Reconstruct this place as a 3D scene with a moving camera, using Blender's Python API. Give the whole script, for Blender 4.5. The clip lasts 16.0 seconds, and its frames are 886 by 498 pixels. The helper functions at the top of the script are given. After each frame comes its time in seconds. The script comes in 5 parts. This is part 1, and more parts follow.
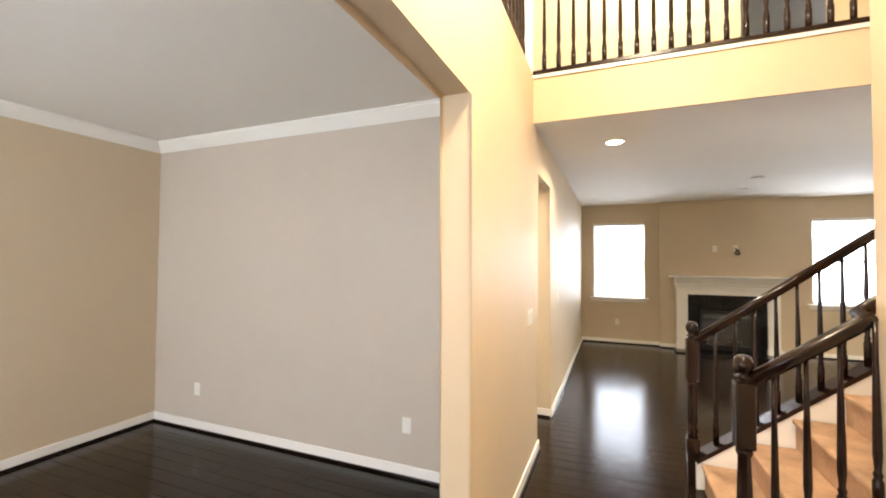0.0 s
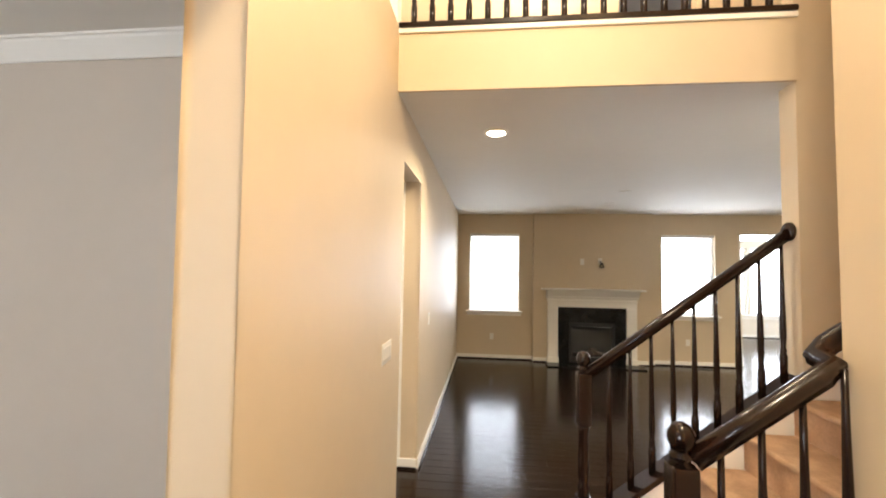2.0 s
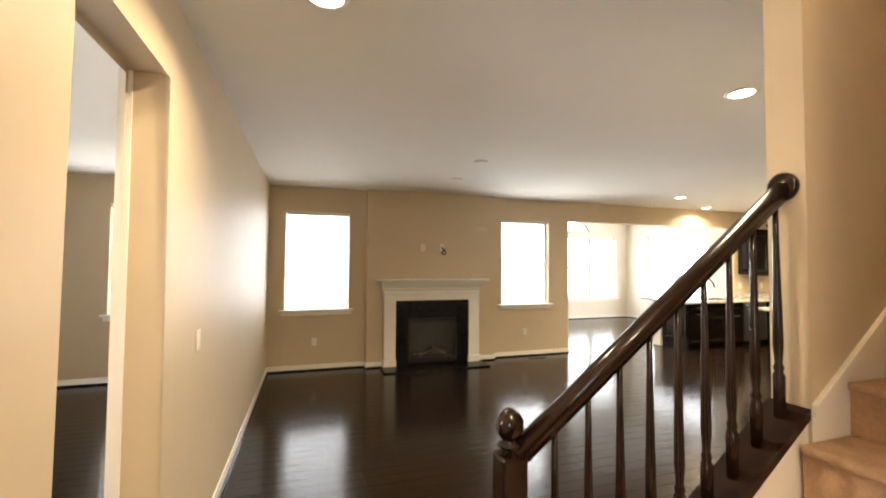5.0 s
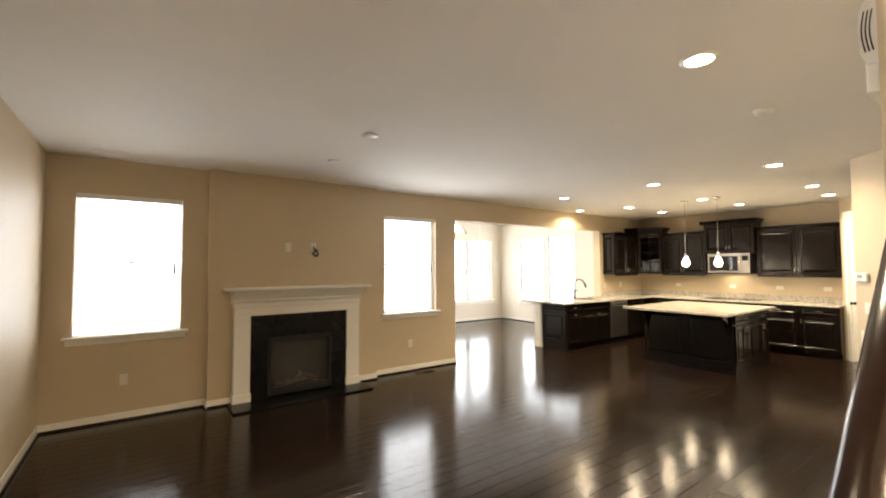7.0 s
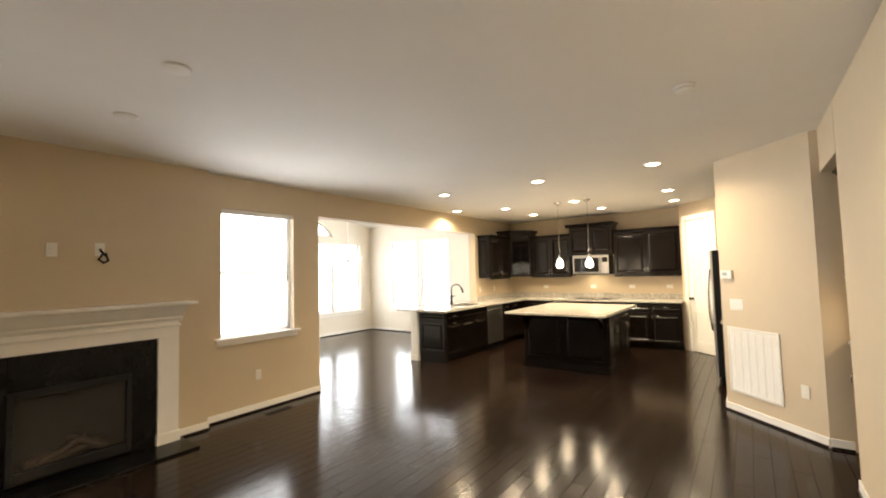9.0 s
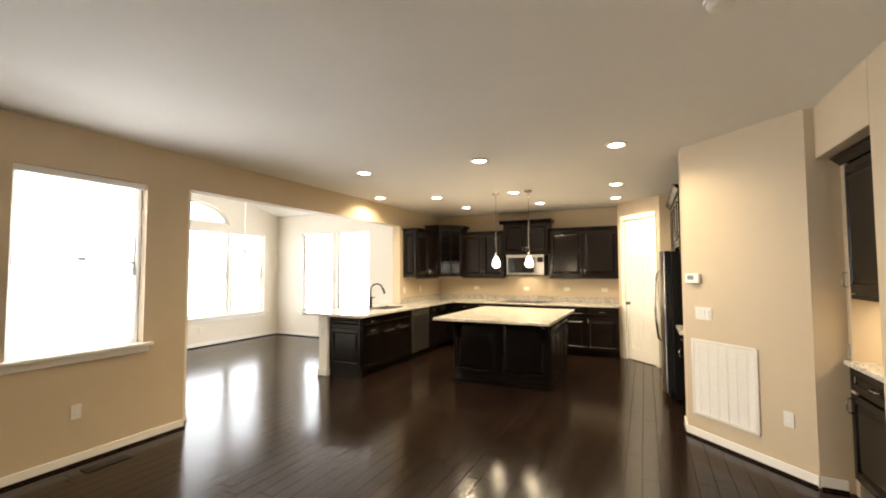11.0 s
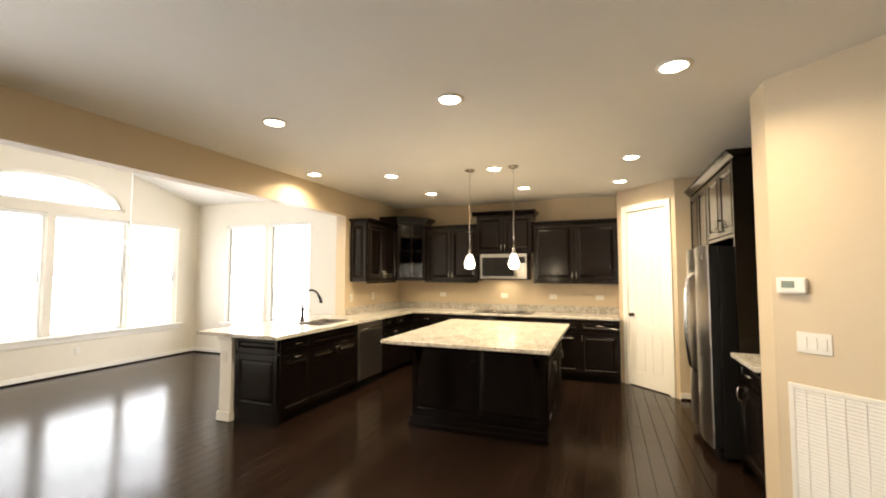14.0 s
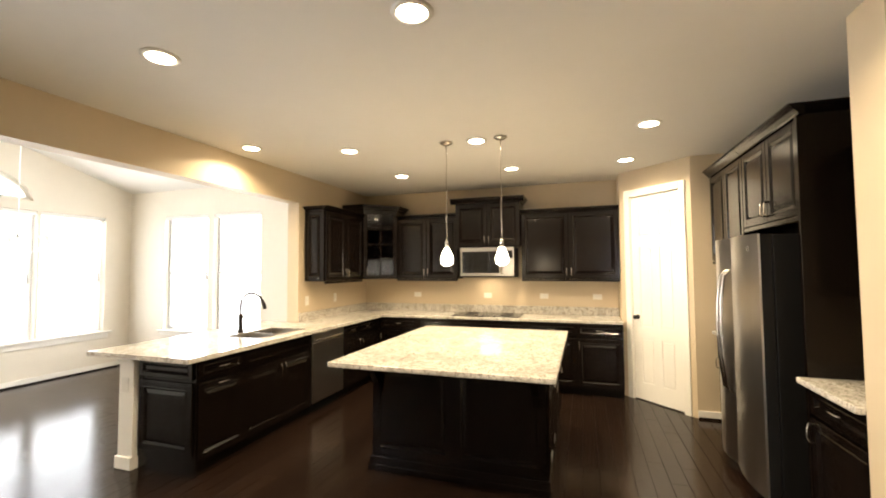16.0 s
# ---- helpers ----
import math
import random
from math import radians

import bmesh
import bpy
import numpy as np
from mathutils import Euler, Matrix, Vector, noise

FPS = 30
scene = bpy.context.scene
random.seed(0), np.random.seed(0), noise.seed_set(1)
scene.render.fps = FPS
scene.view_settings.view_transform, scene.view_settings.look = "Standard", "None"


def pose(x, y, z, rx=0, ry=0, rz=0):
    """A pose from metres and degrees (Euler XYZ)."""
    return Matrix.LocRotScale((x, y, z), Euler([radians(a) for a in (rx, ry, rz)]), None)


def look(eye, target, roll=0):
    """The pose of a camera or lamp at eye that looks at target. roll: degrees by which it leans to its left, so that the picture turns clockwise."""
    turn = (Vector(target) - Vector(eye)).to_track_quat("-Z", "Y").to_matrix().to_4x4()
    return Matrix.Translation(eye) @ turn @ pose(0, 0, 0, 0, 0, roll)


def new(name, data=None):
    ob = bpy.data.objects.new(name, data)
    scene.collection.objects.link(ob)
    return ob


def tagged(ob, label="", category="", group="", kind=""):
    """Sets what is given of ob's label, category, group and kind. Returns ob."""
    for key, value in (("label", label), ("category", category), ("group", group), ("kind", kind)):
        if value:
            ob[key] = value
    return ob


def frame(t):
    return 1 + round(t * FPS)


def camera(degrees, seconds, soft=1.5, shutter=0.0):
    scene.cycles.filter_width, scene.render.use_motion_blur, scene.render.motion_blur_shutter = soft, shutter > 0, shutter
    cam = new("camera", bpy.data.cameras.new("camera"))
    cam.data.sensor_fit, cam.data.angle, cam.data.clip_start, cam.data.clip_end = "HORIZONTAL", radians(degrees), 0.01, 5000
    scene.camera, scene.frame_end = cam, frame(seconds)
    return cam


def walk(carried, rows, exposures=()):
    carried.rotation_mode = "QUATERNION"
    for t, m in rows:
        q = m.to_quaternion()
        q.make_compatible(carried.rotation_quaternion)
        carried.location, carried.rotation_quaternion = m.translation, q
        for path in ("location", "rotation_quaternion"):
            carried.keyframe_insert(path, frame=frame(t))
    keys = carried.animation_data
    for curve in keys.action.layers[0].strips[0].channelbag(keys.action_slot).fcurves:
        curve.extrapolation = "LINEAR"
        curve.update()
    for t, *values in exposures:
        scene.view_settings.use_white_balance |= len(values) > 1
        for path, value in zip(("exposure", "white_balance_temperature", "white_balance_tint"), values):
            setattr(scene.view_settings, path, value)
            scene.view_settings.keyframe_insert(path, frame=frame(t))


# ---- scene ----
cam = camera(93.3, 16.0, soft=1.9)
PATH = [
    (0, (0.401, -0.059, 1.605), (-0.356, 1.791, 1.66), 0.4),
    (0.5, (0.394, 0.152, 1.602), (-0.198, 2.061, 1.671), 0.8),
    (1, (0.395, 0.387, 1.601), (-0.05, 2.335, 1.692), 0.9),
    (1.5, (0.384, 0.619, 1.611), (0.062, 2.59, 1.714), 1.0),
    (2, (0.351, 0.888, 1.632), (0.14, 2.874, 1.738), 1.0),
    (2.5, (0.35, 1.101, 1.62), (0.24, 3.095, 1.728), 0.7),
    (3, (0.358, 1.34, 1.622), (0.368, 3.338, 1.723), 0.3),
    (3.5, (0.348, 1.575, 1.625), (0.496, 3.567, 1.719), 0.2),
    (4, (0.329, 1.819, 1.616), (0.642, 3.793, 1.703), 0.2),
    (6.5, (0.509, 3.135, 1.576), (1.525, 4.856, 1.649), 0.2),
    (7, (0.587, 3.344, 1.591), (1.752, 4.967, 1.678), -0.2),
    (7.5, (0.696, 3.536, 1.579), (2.01, 5.04, 1.688), -0.7),
    (8, (0.838, 3.745, 1.568), (2.267, 5.139, 1.683), -1.2),
    (8.5, (1.022, 3.963, 1.567), (2.549, 5.249, 1.681), -1.5),
    (9, (1.204, 4.155, 1.584), (2.819, 5.331, 1.692), -1.5),
    (11.5, (2.416, 4.867, 1.551), (4.24, 5.681, 1.655), 0.2),
    (12, (2.675, 4.969, 1.547), (4.519, 5.734, 1.657), 0.5),
    (12.5, (2.942, 5.093, 1.551), (4.802, 5.819, 1.664), 0.6),
    (13, (3.196, 5.198, 1.557), (5.063, 5.906, 1.672), 0.6),
    (13.5, (3.464, 5.28, 1.543), (5.325, 6.001, 1.662), 0.4),
    (14, (3.715, 5.363, 1.537), (5.576, 6.084, 1.654), 0.1),
    (14.5, (3.964, 5.447, 1.54), (5.831, 6.155, 1.653), -0.0),
    (15, (4.195, 5.516, 1.54), (6.067, 6.214, 1.644), -0.3),
    (15.5, (4.424, 5.545, 1.549), (6.3, 6.23, 1.651), -0.4),
    (16, (4.641, 5.623, 1.568), (6.535, 6.257, 1.66), -0.4),
]
EXPOSURES = [(0, 0.40, 5900, 10), (1, 0.24, 5850, 10), (2, 0.12, 5950, 10), (3, 0.14, 6150, 10), (4, 0.16, 6450, 10), (6.5, -0.10, 6500, 10), (9, -0.16, 6500, 10), (12.5, -0.38, 6500, 10), (16, -0.22, 6500, 10)]
walk(cam, [(t, look(eye, target, roll)) for t, eye, target, roll in PATH], EXPOSURES)

# ---- world, sun and large lights ----
world = bpy.data.worlds.new("world")
scene.world = world
world.use_nodes = True
wn = world.node_tree
sky = wn.nodes.new("ShaderNodeTexSky")
sky.sky_type, sky.sun_disc = "NISHITA", False
sky.sun_elevation, sky.sun_rotation = radians(48), radians(200)
wn.links.new(sky.outputs[0], wn.nodes["Background"].inputs[0])
wn.nodes["Background"].inputs[1].default_value = 0.12
sun = new("sun", bpy.data.lights.new("sun", "SUN"))
sun.data.energy, sun.data.angle, sun.data.color = 1.2, radians(12), (1.0, 0.96, 0.9)
sun.matrix_world = look((-6, -14, 20), (4, 4, 0))

DAY = (0.985, 0.98, 0.98)
WARM = (1.0, 0.80, 0.53)


def area(name, m, sx, sy, watts, color, spread=180.0):
    la = bpy.data.lights.new(name, "AREA")
    la.shape, la.size, la.size_y, la.energy, la.color, la.spread = "RECTANGLE", sx, sy, watts, color, radians(spread)
    ob = new(name, la)
    ob.matrix_world = m
    return ob


DAY_W = 54.0  # watts for a square metre of window
CAN_W = 28.0
FOYER_W = 275.0


# ---- materials ----
def material(name, color, rough=0.5, metal=0.0, vary=0.06, scale=6.0, bump=0.0, bump_scale=120.0, coat=0.0, coat_rough=0.1,
             emit=0.0, glass=0.0, per_object=0.0, stretch=(1, 1, 1), spec=0.5, color2=None, rough_vary=0.0):
    m = bpy.data.materials.new(name)
    m.use_nodes = True
    nt = m.node_tree
    p = nt.nodes["Principled BSDF"]
    p.inputs["Base Color"].default_value = (*color, 1)
    p.inputs["Roughness"].default_value, p.inputs["Metallic"].default_value = rough, metal
    p.inputs["Coat Weight"].default_value, p.inputs["Coat Roughness"].default_value = coat, coat_rough
    p.inputs["Transmission Weight"].default_value = glass
    p.inputs["Specular IOR Level"].default_value = spec
    if emit:
        p.inputs["Emission Color"].default_value, p.inputs["Emission Strength"].default_value = (*color, 1), emit
    tc = nt.nodes.new("ShaderNodeTexCoord")
    mp = nt.nodes.new("ShaderNodeMapping")
    mp.inputs["Scale"].default_value = stretch
    nt.links.new(tc.outputs["Object"], mp.inputs[0])
    if vary or color2:
        n1, n2 = nt.nodes.new("ShaderNodeTexNoise"), nt.nodes.new("ShaderNodeTexNoise")
        n1.inputs["Scale"].default_value, n2.inputs["Scale"].default_value = scale, scale * 9
        n1.inputs["Detail"].default_value = n2.inputs["Detail"].default_value = 4
        add = nt.nodes.new("ShaderNodeMath")
        add.operation = "MULTIPLY_ADD"
        add.inputs[1].default_value = 0.4
        nt.links.new(mp.outputs[0], n1.inputs[0])
        nt.links.new(mp.outputs[0], n2.inputs[0])
        nt.links.new(n2.outputs["Fac"], add.inputs[0])
        nt.links.new(n1.outputs["Fac"], add.inputs[2])
        last = add.outputs[0]
        if per_object:
            oi = nt.nodes.new("ShaderNodeObjectInfo")
            geo = nt.nodes.new("ShaderNodeNewGeometry")
            both = nt.nodes.new("ShaderNodeMath")
            both.inputs[1].default_value = 0.0
            nt.links.new(oi.outputs["Random"], both.inputs[0])
            nt.links.new(geo.outputs["Random Per Island"], both.inputs[1])
            frac = nt.nodes.new("ShaderNodeMath")
            frac.operation = "FRACT"
            nt.links.new(both.outputs[0], frac.inputs[0])
            mix2 = nt.nodes.new("ShaderNodeMath")
            mix2.operation = "MULTIPLY_ADD"
            mix2.inputs[1].default_value = per_object
            nt.links.new(frac.outputs[0], mix2.inputs[0])
            nt.links.new(last, mix2.inputs[2])
            last = mix2.outputs[0]
        ramp = nt.nodes.new("ShaderNodeMapRange")
        ramp.inputs["From Min"].default_value, ramp.inputs["From Max"].default_value = 0.45, 0.95 + per_object
        nt.links.new(last, ramp.inputs[0])
        mix = nt.nodes.new("ShaderNodeMix")
        mix.data_type = "RGBA"
        mix.inputs[6].default_value = (*[c * (1 - vary) for c in color], 1)
        mix.inputs[7].default_value = (*(color2 or [min(1, c * (1 + vary)) for c in color]), 1)
        nt.links.new(ramp.outputs[0], mix.inputs[0])
        nt.links.new(mix.outputs[2], p.inputs["Base Color"])
        if rough_vary:
            rr = nt.nodes.new("ShaderNodeMapRange")
            rr.inputs["To Min"].default_value, rr.inputs["To Max"].default_value = rough - rough_vary, rough + rough_vary
            nt.links.new(n1.outputs["Fac"], rr.inputs[0])
            nt.links.new(rr.outputs[0], p.inputs["Roughness"])
    if bump:
        nb, bp = nt.nodes.new("ShaderNodeTexNoise"), nt.nodes.new("ShaderNodeBump")
        nb.inputs["Scale"].default_value, nb.inputs["Detail"].default_value = bump_scale, 3
        bp.inputs["Strength"].default_value, bp.inputs["Distance"].default_value = bump, 0.004
        nt.links.new(mp.outputs[0], nb.inputs[0])
        nt.links.new(nb.outputs["Fac"], bp.inputs["Height"])
        nt.links.new(bp.outputs[0], p.inputs["Normal"])
        if coat:
            nt.links.new(bp.outputs[0], p.inputs["Coat Normal"])
    return m


PAINT = material("beige_wall_paint", (0.60, 0.49, 0.335), 0.55, vary=0.03, scale=1.2, bump=0.12, bump_scale=260)
PAINT_GREY = material("greige_wall_paint", (0.54, 0.47, 0.385), 0.55, vary=0.03, scale=1.2, bump=0.12, bump_scale=260)
# sunroom walls: strong daylight put into the colour as a lighter wall paint
PAINT_DAYLIT = material("daylit_wall_paint", (0.78, 0.72, 0.61), 0.55, vary=0.03, scale=1.2, bump=0.12, bump_scale=260)
PAINT_BLUE = material("blue_grey_wall_paint", (0.33, 0.38, 0.47), 0.6, vary=0.03, scale=1.5)
CEILING = material("white_ceiling_paint", (0.80, 0.77, 0.71), 0.8, vary=0.02, scale=1.0, bump=0.15, bump_scale=180)
TRIM = material("white_semi_gloss_trim", (0.87, 0.84, 0.77), 0.3, vary=0.02, scale=3)
FLOOR = material("espresso_plank", (0.014, 0.0078, 0.0050), 0.165, vary=0.35, scale=3.0, bump=0.13, bump_scale=10, per_object=0.5,
                 stretch=(0.6, 4, 1), coat=0.0, rough_vary=0.04, spec=0.25)
SEAM = material("dark_floor_joint", (0.008, 0.005, 0.004), 0.6, vary=0.1)
WOOD = material("espresso_cabinet_wood", (0.0050, 0.0030, 0.0022), 0.20, vary=0.35, scale=4, stretch=(5, 5, 0.6), bump=0.05, bump_scale=30, coat=0.0, spec=0.33)
STAIR_WOOD = material("polished_dark_stair_wood", (0.014, 0.006, 0.0035), 0.22, vary=0.4, scale=6, coat=0.15, coat_rough=0.06, spec=0.35)


def granite(name):
    """Cream granite: cloudy patches, brown-grey flecks and small dark grains."""
    m = bpy.data.materials.new(name)
    m.use_nodes = True
    nt = m.node_tree
    p = nt.nodes["Principled BSDF"]
    p.inputs["Roughness"].default_value, p.inputs["Specular IOR Level"].default_value = 0.14, 0.5
    tc = nt.nodes.new("ShaderNodeTexCoord")
    last = None
    for scale, lo, hi, color in ((7, 0.40, 0.66, (0.46, 0.43, 0.37)), (26, 0.52, 0.62, (0.36, 0.32, 0.26)), (70, 0.56, 0.64, (0.20, 0.165, 0.13)), (150, 0.60, 0.68, (0.12, 0.10, 0.085))):
        n, r, mix = nt.nodes.new("ShaderNodeTexNoise"), nt.nodes.new("ShaderNodeMapRange"), nt.nodes.new("ShaderNodeMix")
        n.inputs["Scale"].default_value, n.inputs["Detail"].default_value, n.inputs["Distortion"].default_value = scale, 3, 0.6
        r.inputs["From Min"].default_value, r.inputs["From Max"].default_value, r.inputs["To Max"].default_value = lo, hi, 0.8
        mix.data_type = "RGBA"
        mix.inputs[6].default_value, mix.inputs[7].default_value = (0.66, 0.62, 0.545, 1), (*color, 1)
        nt.links.new(tc.outputs["Object"], n.inputs[0])
        nt.links.new(n.outputs["Fac"], r.inputs[0])
        nt.links.new(r.outputs[0], mix.inputs[0])
        if last:
            nt.links.new(last, mix.inputs[6])
        last = mix.outputs[2]
    nt.links.new(last, p.inputs["Base Color"])
    return m


GRANITE = granite("speckled_cream_granite")
STEEL = material("brushed_stainless_steel", (0.50, 0.475, 0.44), 0.30, 1.0, vary=0.05, scale=4, stretch=(40, 40, 0.5), bump=0.03, bump_scale=30)
CHROME = material("satin_nickel", (0.60, 0.57, 0.52), 0.22, 1.0, vary=0.03)
BRONZE = material("dark_bronze_metal", (0.035, 0.03, 0.028), 0.3, 0.8, vary=0.1)
BLACK = material("black_slate_surround", (0.006, 0.006, 0.006), 0.25, vary=0.3, scale=5, spec=0.22)
SOOT = material("sooty_firebox_metal", (0.006, 0.005, 0.0045), 0.7, vary=0.3, scale=8)
LOG = material("grey_brown_ceramic_log", (0.030, 0.018, 0.011), 0.8, vary=0.5, scale=12, bump=0.6, bump_scale=30)
APPLIANCE = material("dark_grey_appliance_side", (0.010, 0.0095, 0.009), 0.45, vary=0.1, spec=0.16)
BLACKGLASS = material("black_appliance_glass", (0.012, 0.012, 0.013), 0.05, vary=0.0)
CARPET = material("tan_stair_carpet", (0.50, 0.33, 0.21), 0.95, vary=0.22, scale=9, bump=0.9, bump_scale=300, spec=0.1)
PLASTIC = material("white_plastic", (0.78, 0.75, 0.68), 0.35, vary=0.01)
VENT_DARK = material("grey_duct_shadow", (0.42, 0.40, 0.37), 0.7, vary=0.05)
LCD = material("grey_green_display", (0.20, 0.24, 0.20), 0.2, vary=0.05)
GLASS = material("clear_glass", (1, 1, 1), 0.0, vary=0.0, glass=1.0)
LAMP = material("lit_lamp_lens", (1.0, 0.86, 0.62), 0.4, vary=0.0, emit=38.0)
SHADE = material("lit_frosted_glass", (1.0, 0.88, 0.68), 0.4, vary=0.0, emit=14.0)
TILE = material("cream_backsplash_paint", (0.62, 0.52, 0.37), 0.4, vary=0.04, scale=3)
GRASS = material("lawn_green", (0.06, 0.10, 0.03), 0.9, vary=0.3, scale=2)
CURTAIN = material("pale_blind_slat", (0.80, 0.78, 0.74), 0.5, vary=0.02)


OPAL = material("white_opal_glass", (0.93, 0.92, 0.89), 0.6, vary=0.0, glass=0.8)
# window vinyl lets daylight through, standing in for glare over the frames
VINYL = material("translucent_window_vinyl", (0.88, 0.87, 0.84), 0.9, vary=0.0, glass=0.55)


# ---- mesh helpers ----
def box(bm, x0, y0, z0, x1, y1, z1, bevel=0.0):
    vs = [bm.verts.new((x, y, z)) for x in (min(x0, x1), max(x0, x1)) for y in (min(y0, y1), max(y0, y1)) for z in (min(z0, z1), max(z0, z1))]
    fs = [bm.faces.new([vs[i] for i in q]) for q in ((0, 1, 3, 2), (4, 6, 7, 5), (0, 4, 5, 1), (2, 3, 7, 6), (0, 2, 6, 4), (1, 5, 7, 3))]
    if bevel:
        es = {e for f in fs for e in f.edges}
        bmesh.ops.bevel(bm, geom=list(es), offset=bevel, segments=2, profile=0.5, affect="EDGES")
    return bm


def boxes(*rows, bevel=0.0):
    bm = bmesh.new()
    for r in rows:
        box(bm, *r, bevel=bevel)
    return bm


def lathe(profile, seg=20, bm=None, at=(0, 0, 0)):
    """A turned shape from (radius, z) rows."""
    bm = bm or bmesh.new()
    rings = []
    for r, z in profile:
        rings.append([bm.verts.new((at[0] + r * math.cos(2 * math.pi * k / seg), at[1] + r * math.sin(2 * math.pi * k / seg), at[2] + z)) for k in range(seg)])
    for a, b in zip(rings, rings[1:]):
        for k in range(seg):
            f = bm.faces.new((a[k], a[(k + 1) % seg], b[(k + 1) % seg], b[k]))
            f.smooth = True
    bm.faces.new(rings[0][::-1])
    bm.faces.new(rings[-1])
    return bm


def tube(points, radius, seg=10, bm=None):
    """A round bar along a line of points."""
    bm = bm or bmesh.new()
    pts = [Vector(p) for p in points]
    rings = []
    for i, p in enumerate(pts):
        d = (pts[min(i + 1, len(pts) - 1)] - pts[max(i - 1, 0)]).normalized()
        u = d.cross(Vector((0, 0, 1)) if abs(d.z) < 0.9 else Vector((1, 0, 0))).normalized()
        v = d.cross(u)
        rings.append([bm.verts.new(p + radius * (math.cos(2 * math.pi * k / seg) * u + math.sin(2 * math.pi * k / seg) * v)) for k in range(seg)])
    for a, b in zip(rings, rings[1:]):
        for k in range(seg):
            f = bm.faces.new((a[k], a[(k + 1) % seg], b[(k + 1) % seg], b[k]))
            f.smooth = True
    bm.faces.new(rings[0][::-1])
    bm.faces.new(rings[-1])
    return bm


def prism(outline, axis, a, b, bm=None):
    """An outline in the plane across an axis, drawn out from a to b along it."""
    bm = bm or bmesh.new()

    def put(u, v, w):
        return {"x": (w, u, v), "y": (u, w, v), "z": (u, v, w)}[axis]

    lo = [bm.verts.new(put(u, v, a)) for u, v in outline]
    hi = [bm.verts.new(put(u, v, b)) for u, v in outline]
    n = len(outline)
    for i in range(n):
        bm.faces.new((lo[i], lo[(i + 1) % n], hi[(i + 1) % n], hi[i]))
    bm.faces.new(lo[::-1])
    bm.faces.new(hi)
    return bm


def finish(name, bm, mat):
    bmesh.ops.recalc_face_normals(bm, faces=bm.faces)
    me = bpy.data.meshes.new(name)
    bm.to_mesh(me)
    bm.free()
    me.materials.append(mat)
    return me


def part(name, bm, mat, parent=None, label="", m=None):
    ob = new(name, finish(name, bm, mat))
    if m is not None:
        ob.matrix_basis = m
    if parent:
        ob.parent = parent
    return tagged(ob, label) if label else ob


def structure(name, bm, mat, label, category="wall"):
    return tagged(part(name, bm, mat), label, category, kind="structure")


def thing(name, m, label, category, group="", kind=""):
    ob = new(name)
    ob.empty_display_size = 0.1
    ob.matrix_basis = m
    return tagged(ob, label, category, group, kind)


# ---- plan ----
XL, YF, H = -0.21, 8.94, 2.74      # hall wall, fireplace wall, ceiling
SOFFIT = 2.39
YD = 2.75                          # dining back wall
XW = 2.07                          # end of the stair wall
XB = 10.66                         # kitchen back wall
XS0, XS1, YS = 4.98, 9.72, 12.95   # sunroom
LOFT = 3.15
TOP = 5.60
T = 0.16


def wall_with_holes(name, axis, at0, at1, a, b, z0, z1, holes, mat, label):
    """A wall slab across an axis (its faces at at0 and at1), from a to b, with (a, b, z0, z1) holes through it."""
    bm = bmesh.new()

    def slab(u0, u1, w0, w1):
        if u1 - u0 > 1e-4 and w1 - w0 > 1e-4:
            box(bm, *((at0, u0, w0, at1, u1, w1) if axis == "x" else (u0, at0, w0, u1, at1, w1)))

    cuts = sorted(holes)
    u = a
    for h0, h1, w0, w1 in cuts:
        slab(u, h0, z0, z1)
        slab(h0, h1, z0, w0)
        slab(h0, h1, w1, z1)
        u = h1
    slab(u, b, z0, z1)
    return structure(name, bm, mat, label)


def slanted(name, p, q, thick, z0, z1, mat, label, hole=None):
    """A wall from p to q in plan, its body on the right-hand side of the way from p to q; hole (a, b, top) along it."""
    v = Vector((q[0] - p[0], q[1] - p[1]))
    n = v.length
    m = pose(p[0], p[1], 0, 0, 0, math.degrees(math.atan2(v.y, v.x)))
    if hole:
        bm = boxes((0, -thick, z0, hole[0], 0, z1), (hole[1], -thick, z0, n, 0, z1), (hole[0], -thick, hole[2], hole[1], 0, z1))
    else:
        bm = boxes((0, -thick, z0, n, 0, z1))
    ob = part(name, bm, mat, None, "", m)
    return tagged(ob, label, "wall", kind="structure"), m, n


# floors below the planks, ceilings
structure("subfloor", boxes((-4.6, -2.2, -0.12, XB + 0.3, YF + T, -0.012), (XS0 - 0.2, YF + T, -0.12, XS1 + 0.2, YS + 0.2, -0.012)), SEAM, "dark subfloor below the planks", "floor")
structure("ceiling", boxes((XL, 3.393, H, XB + 0.2, YF + T, H + 0.3)), CEILING, "flat white painted ceiling of family room and kitchen", "ceiling")
structure("ceiling_dining", boxes((-4.1, -1.9, 2.76, XL - 0.002, YD + 0.1, 2.95)), CEILING, "flat white dining room ceiling", "ceiling")
structure("ceiling_study", boxes((-4.1, YD + 0.16, H, XL - 0.005, YF + T, H + 0.2)), CEILING, "flat white study ceiling", "ceiling")
structure("ceiling_foyer", boxes((-4.2, -1.9, TOP, 6.2, 7.2, TOP + 0.15)), CEILING, "high white ceiling over foyer and loft", "ceiling")
XM = (XS0 + XS1) / 2
RIDGE, EAVE = 3.55, 2.85
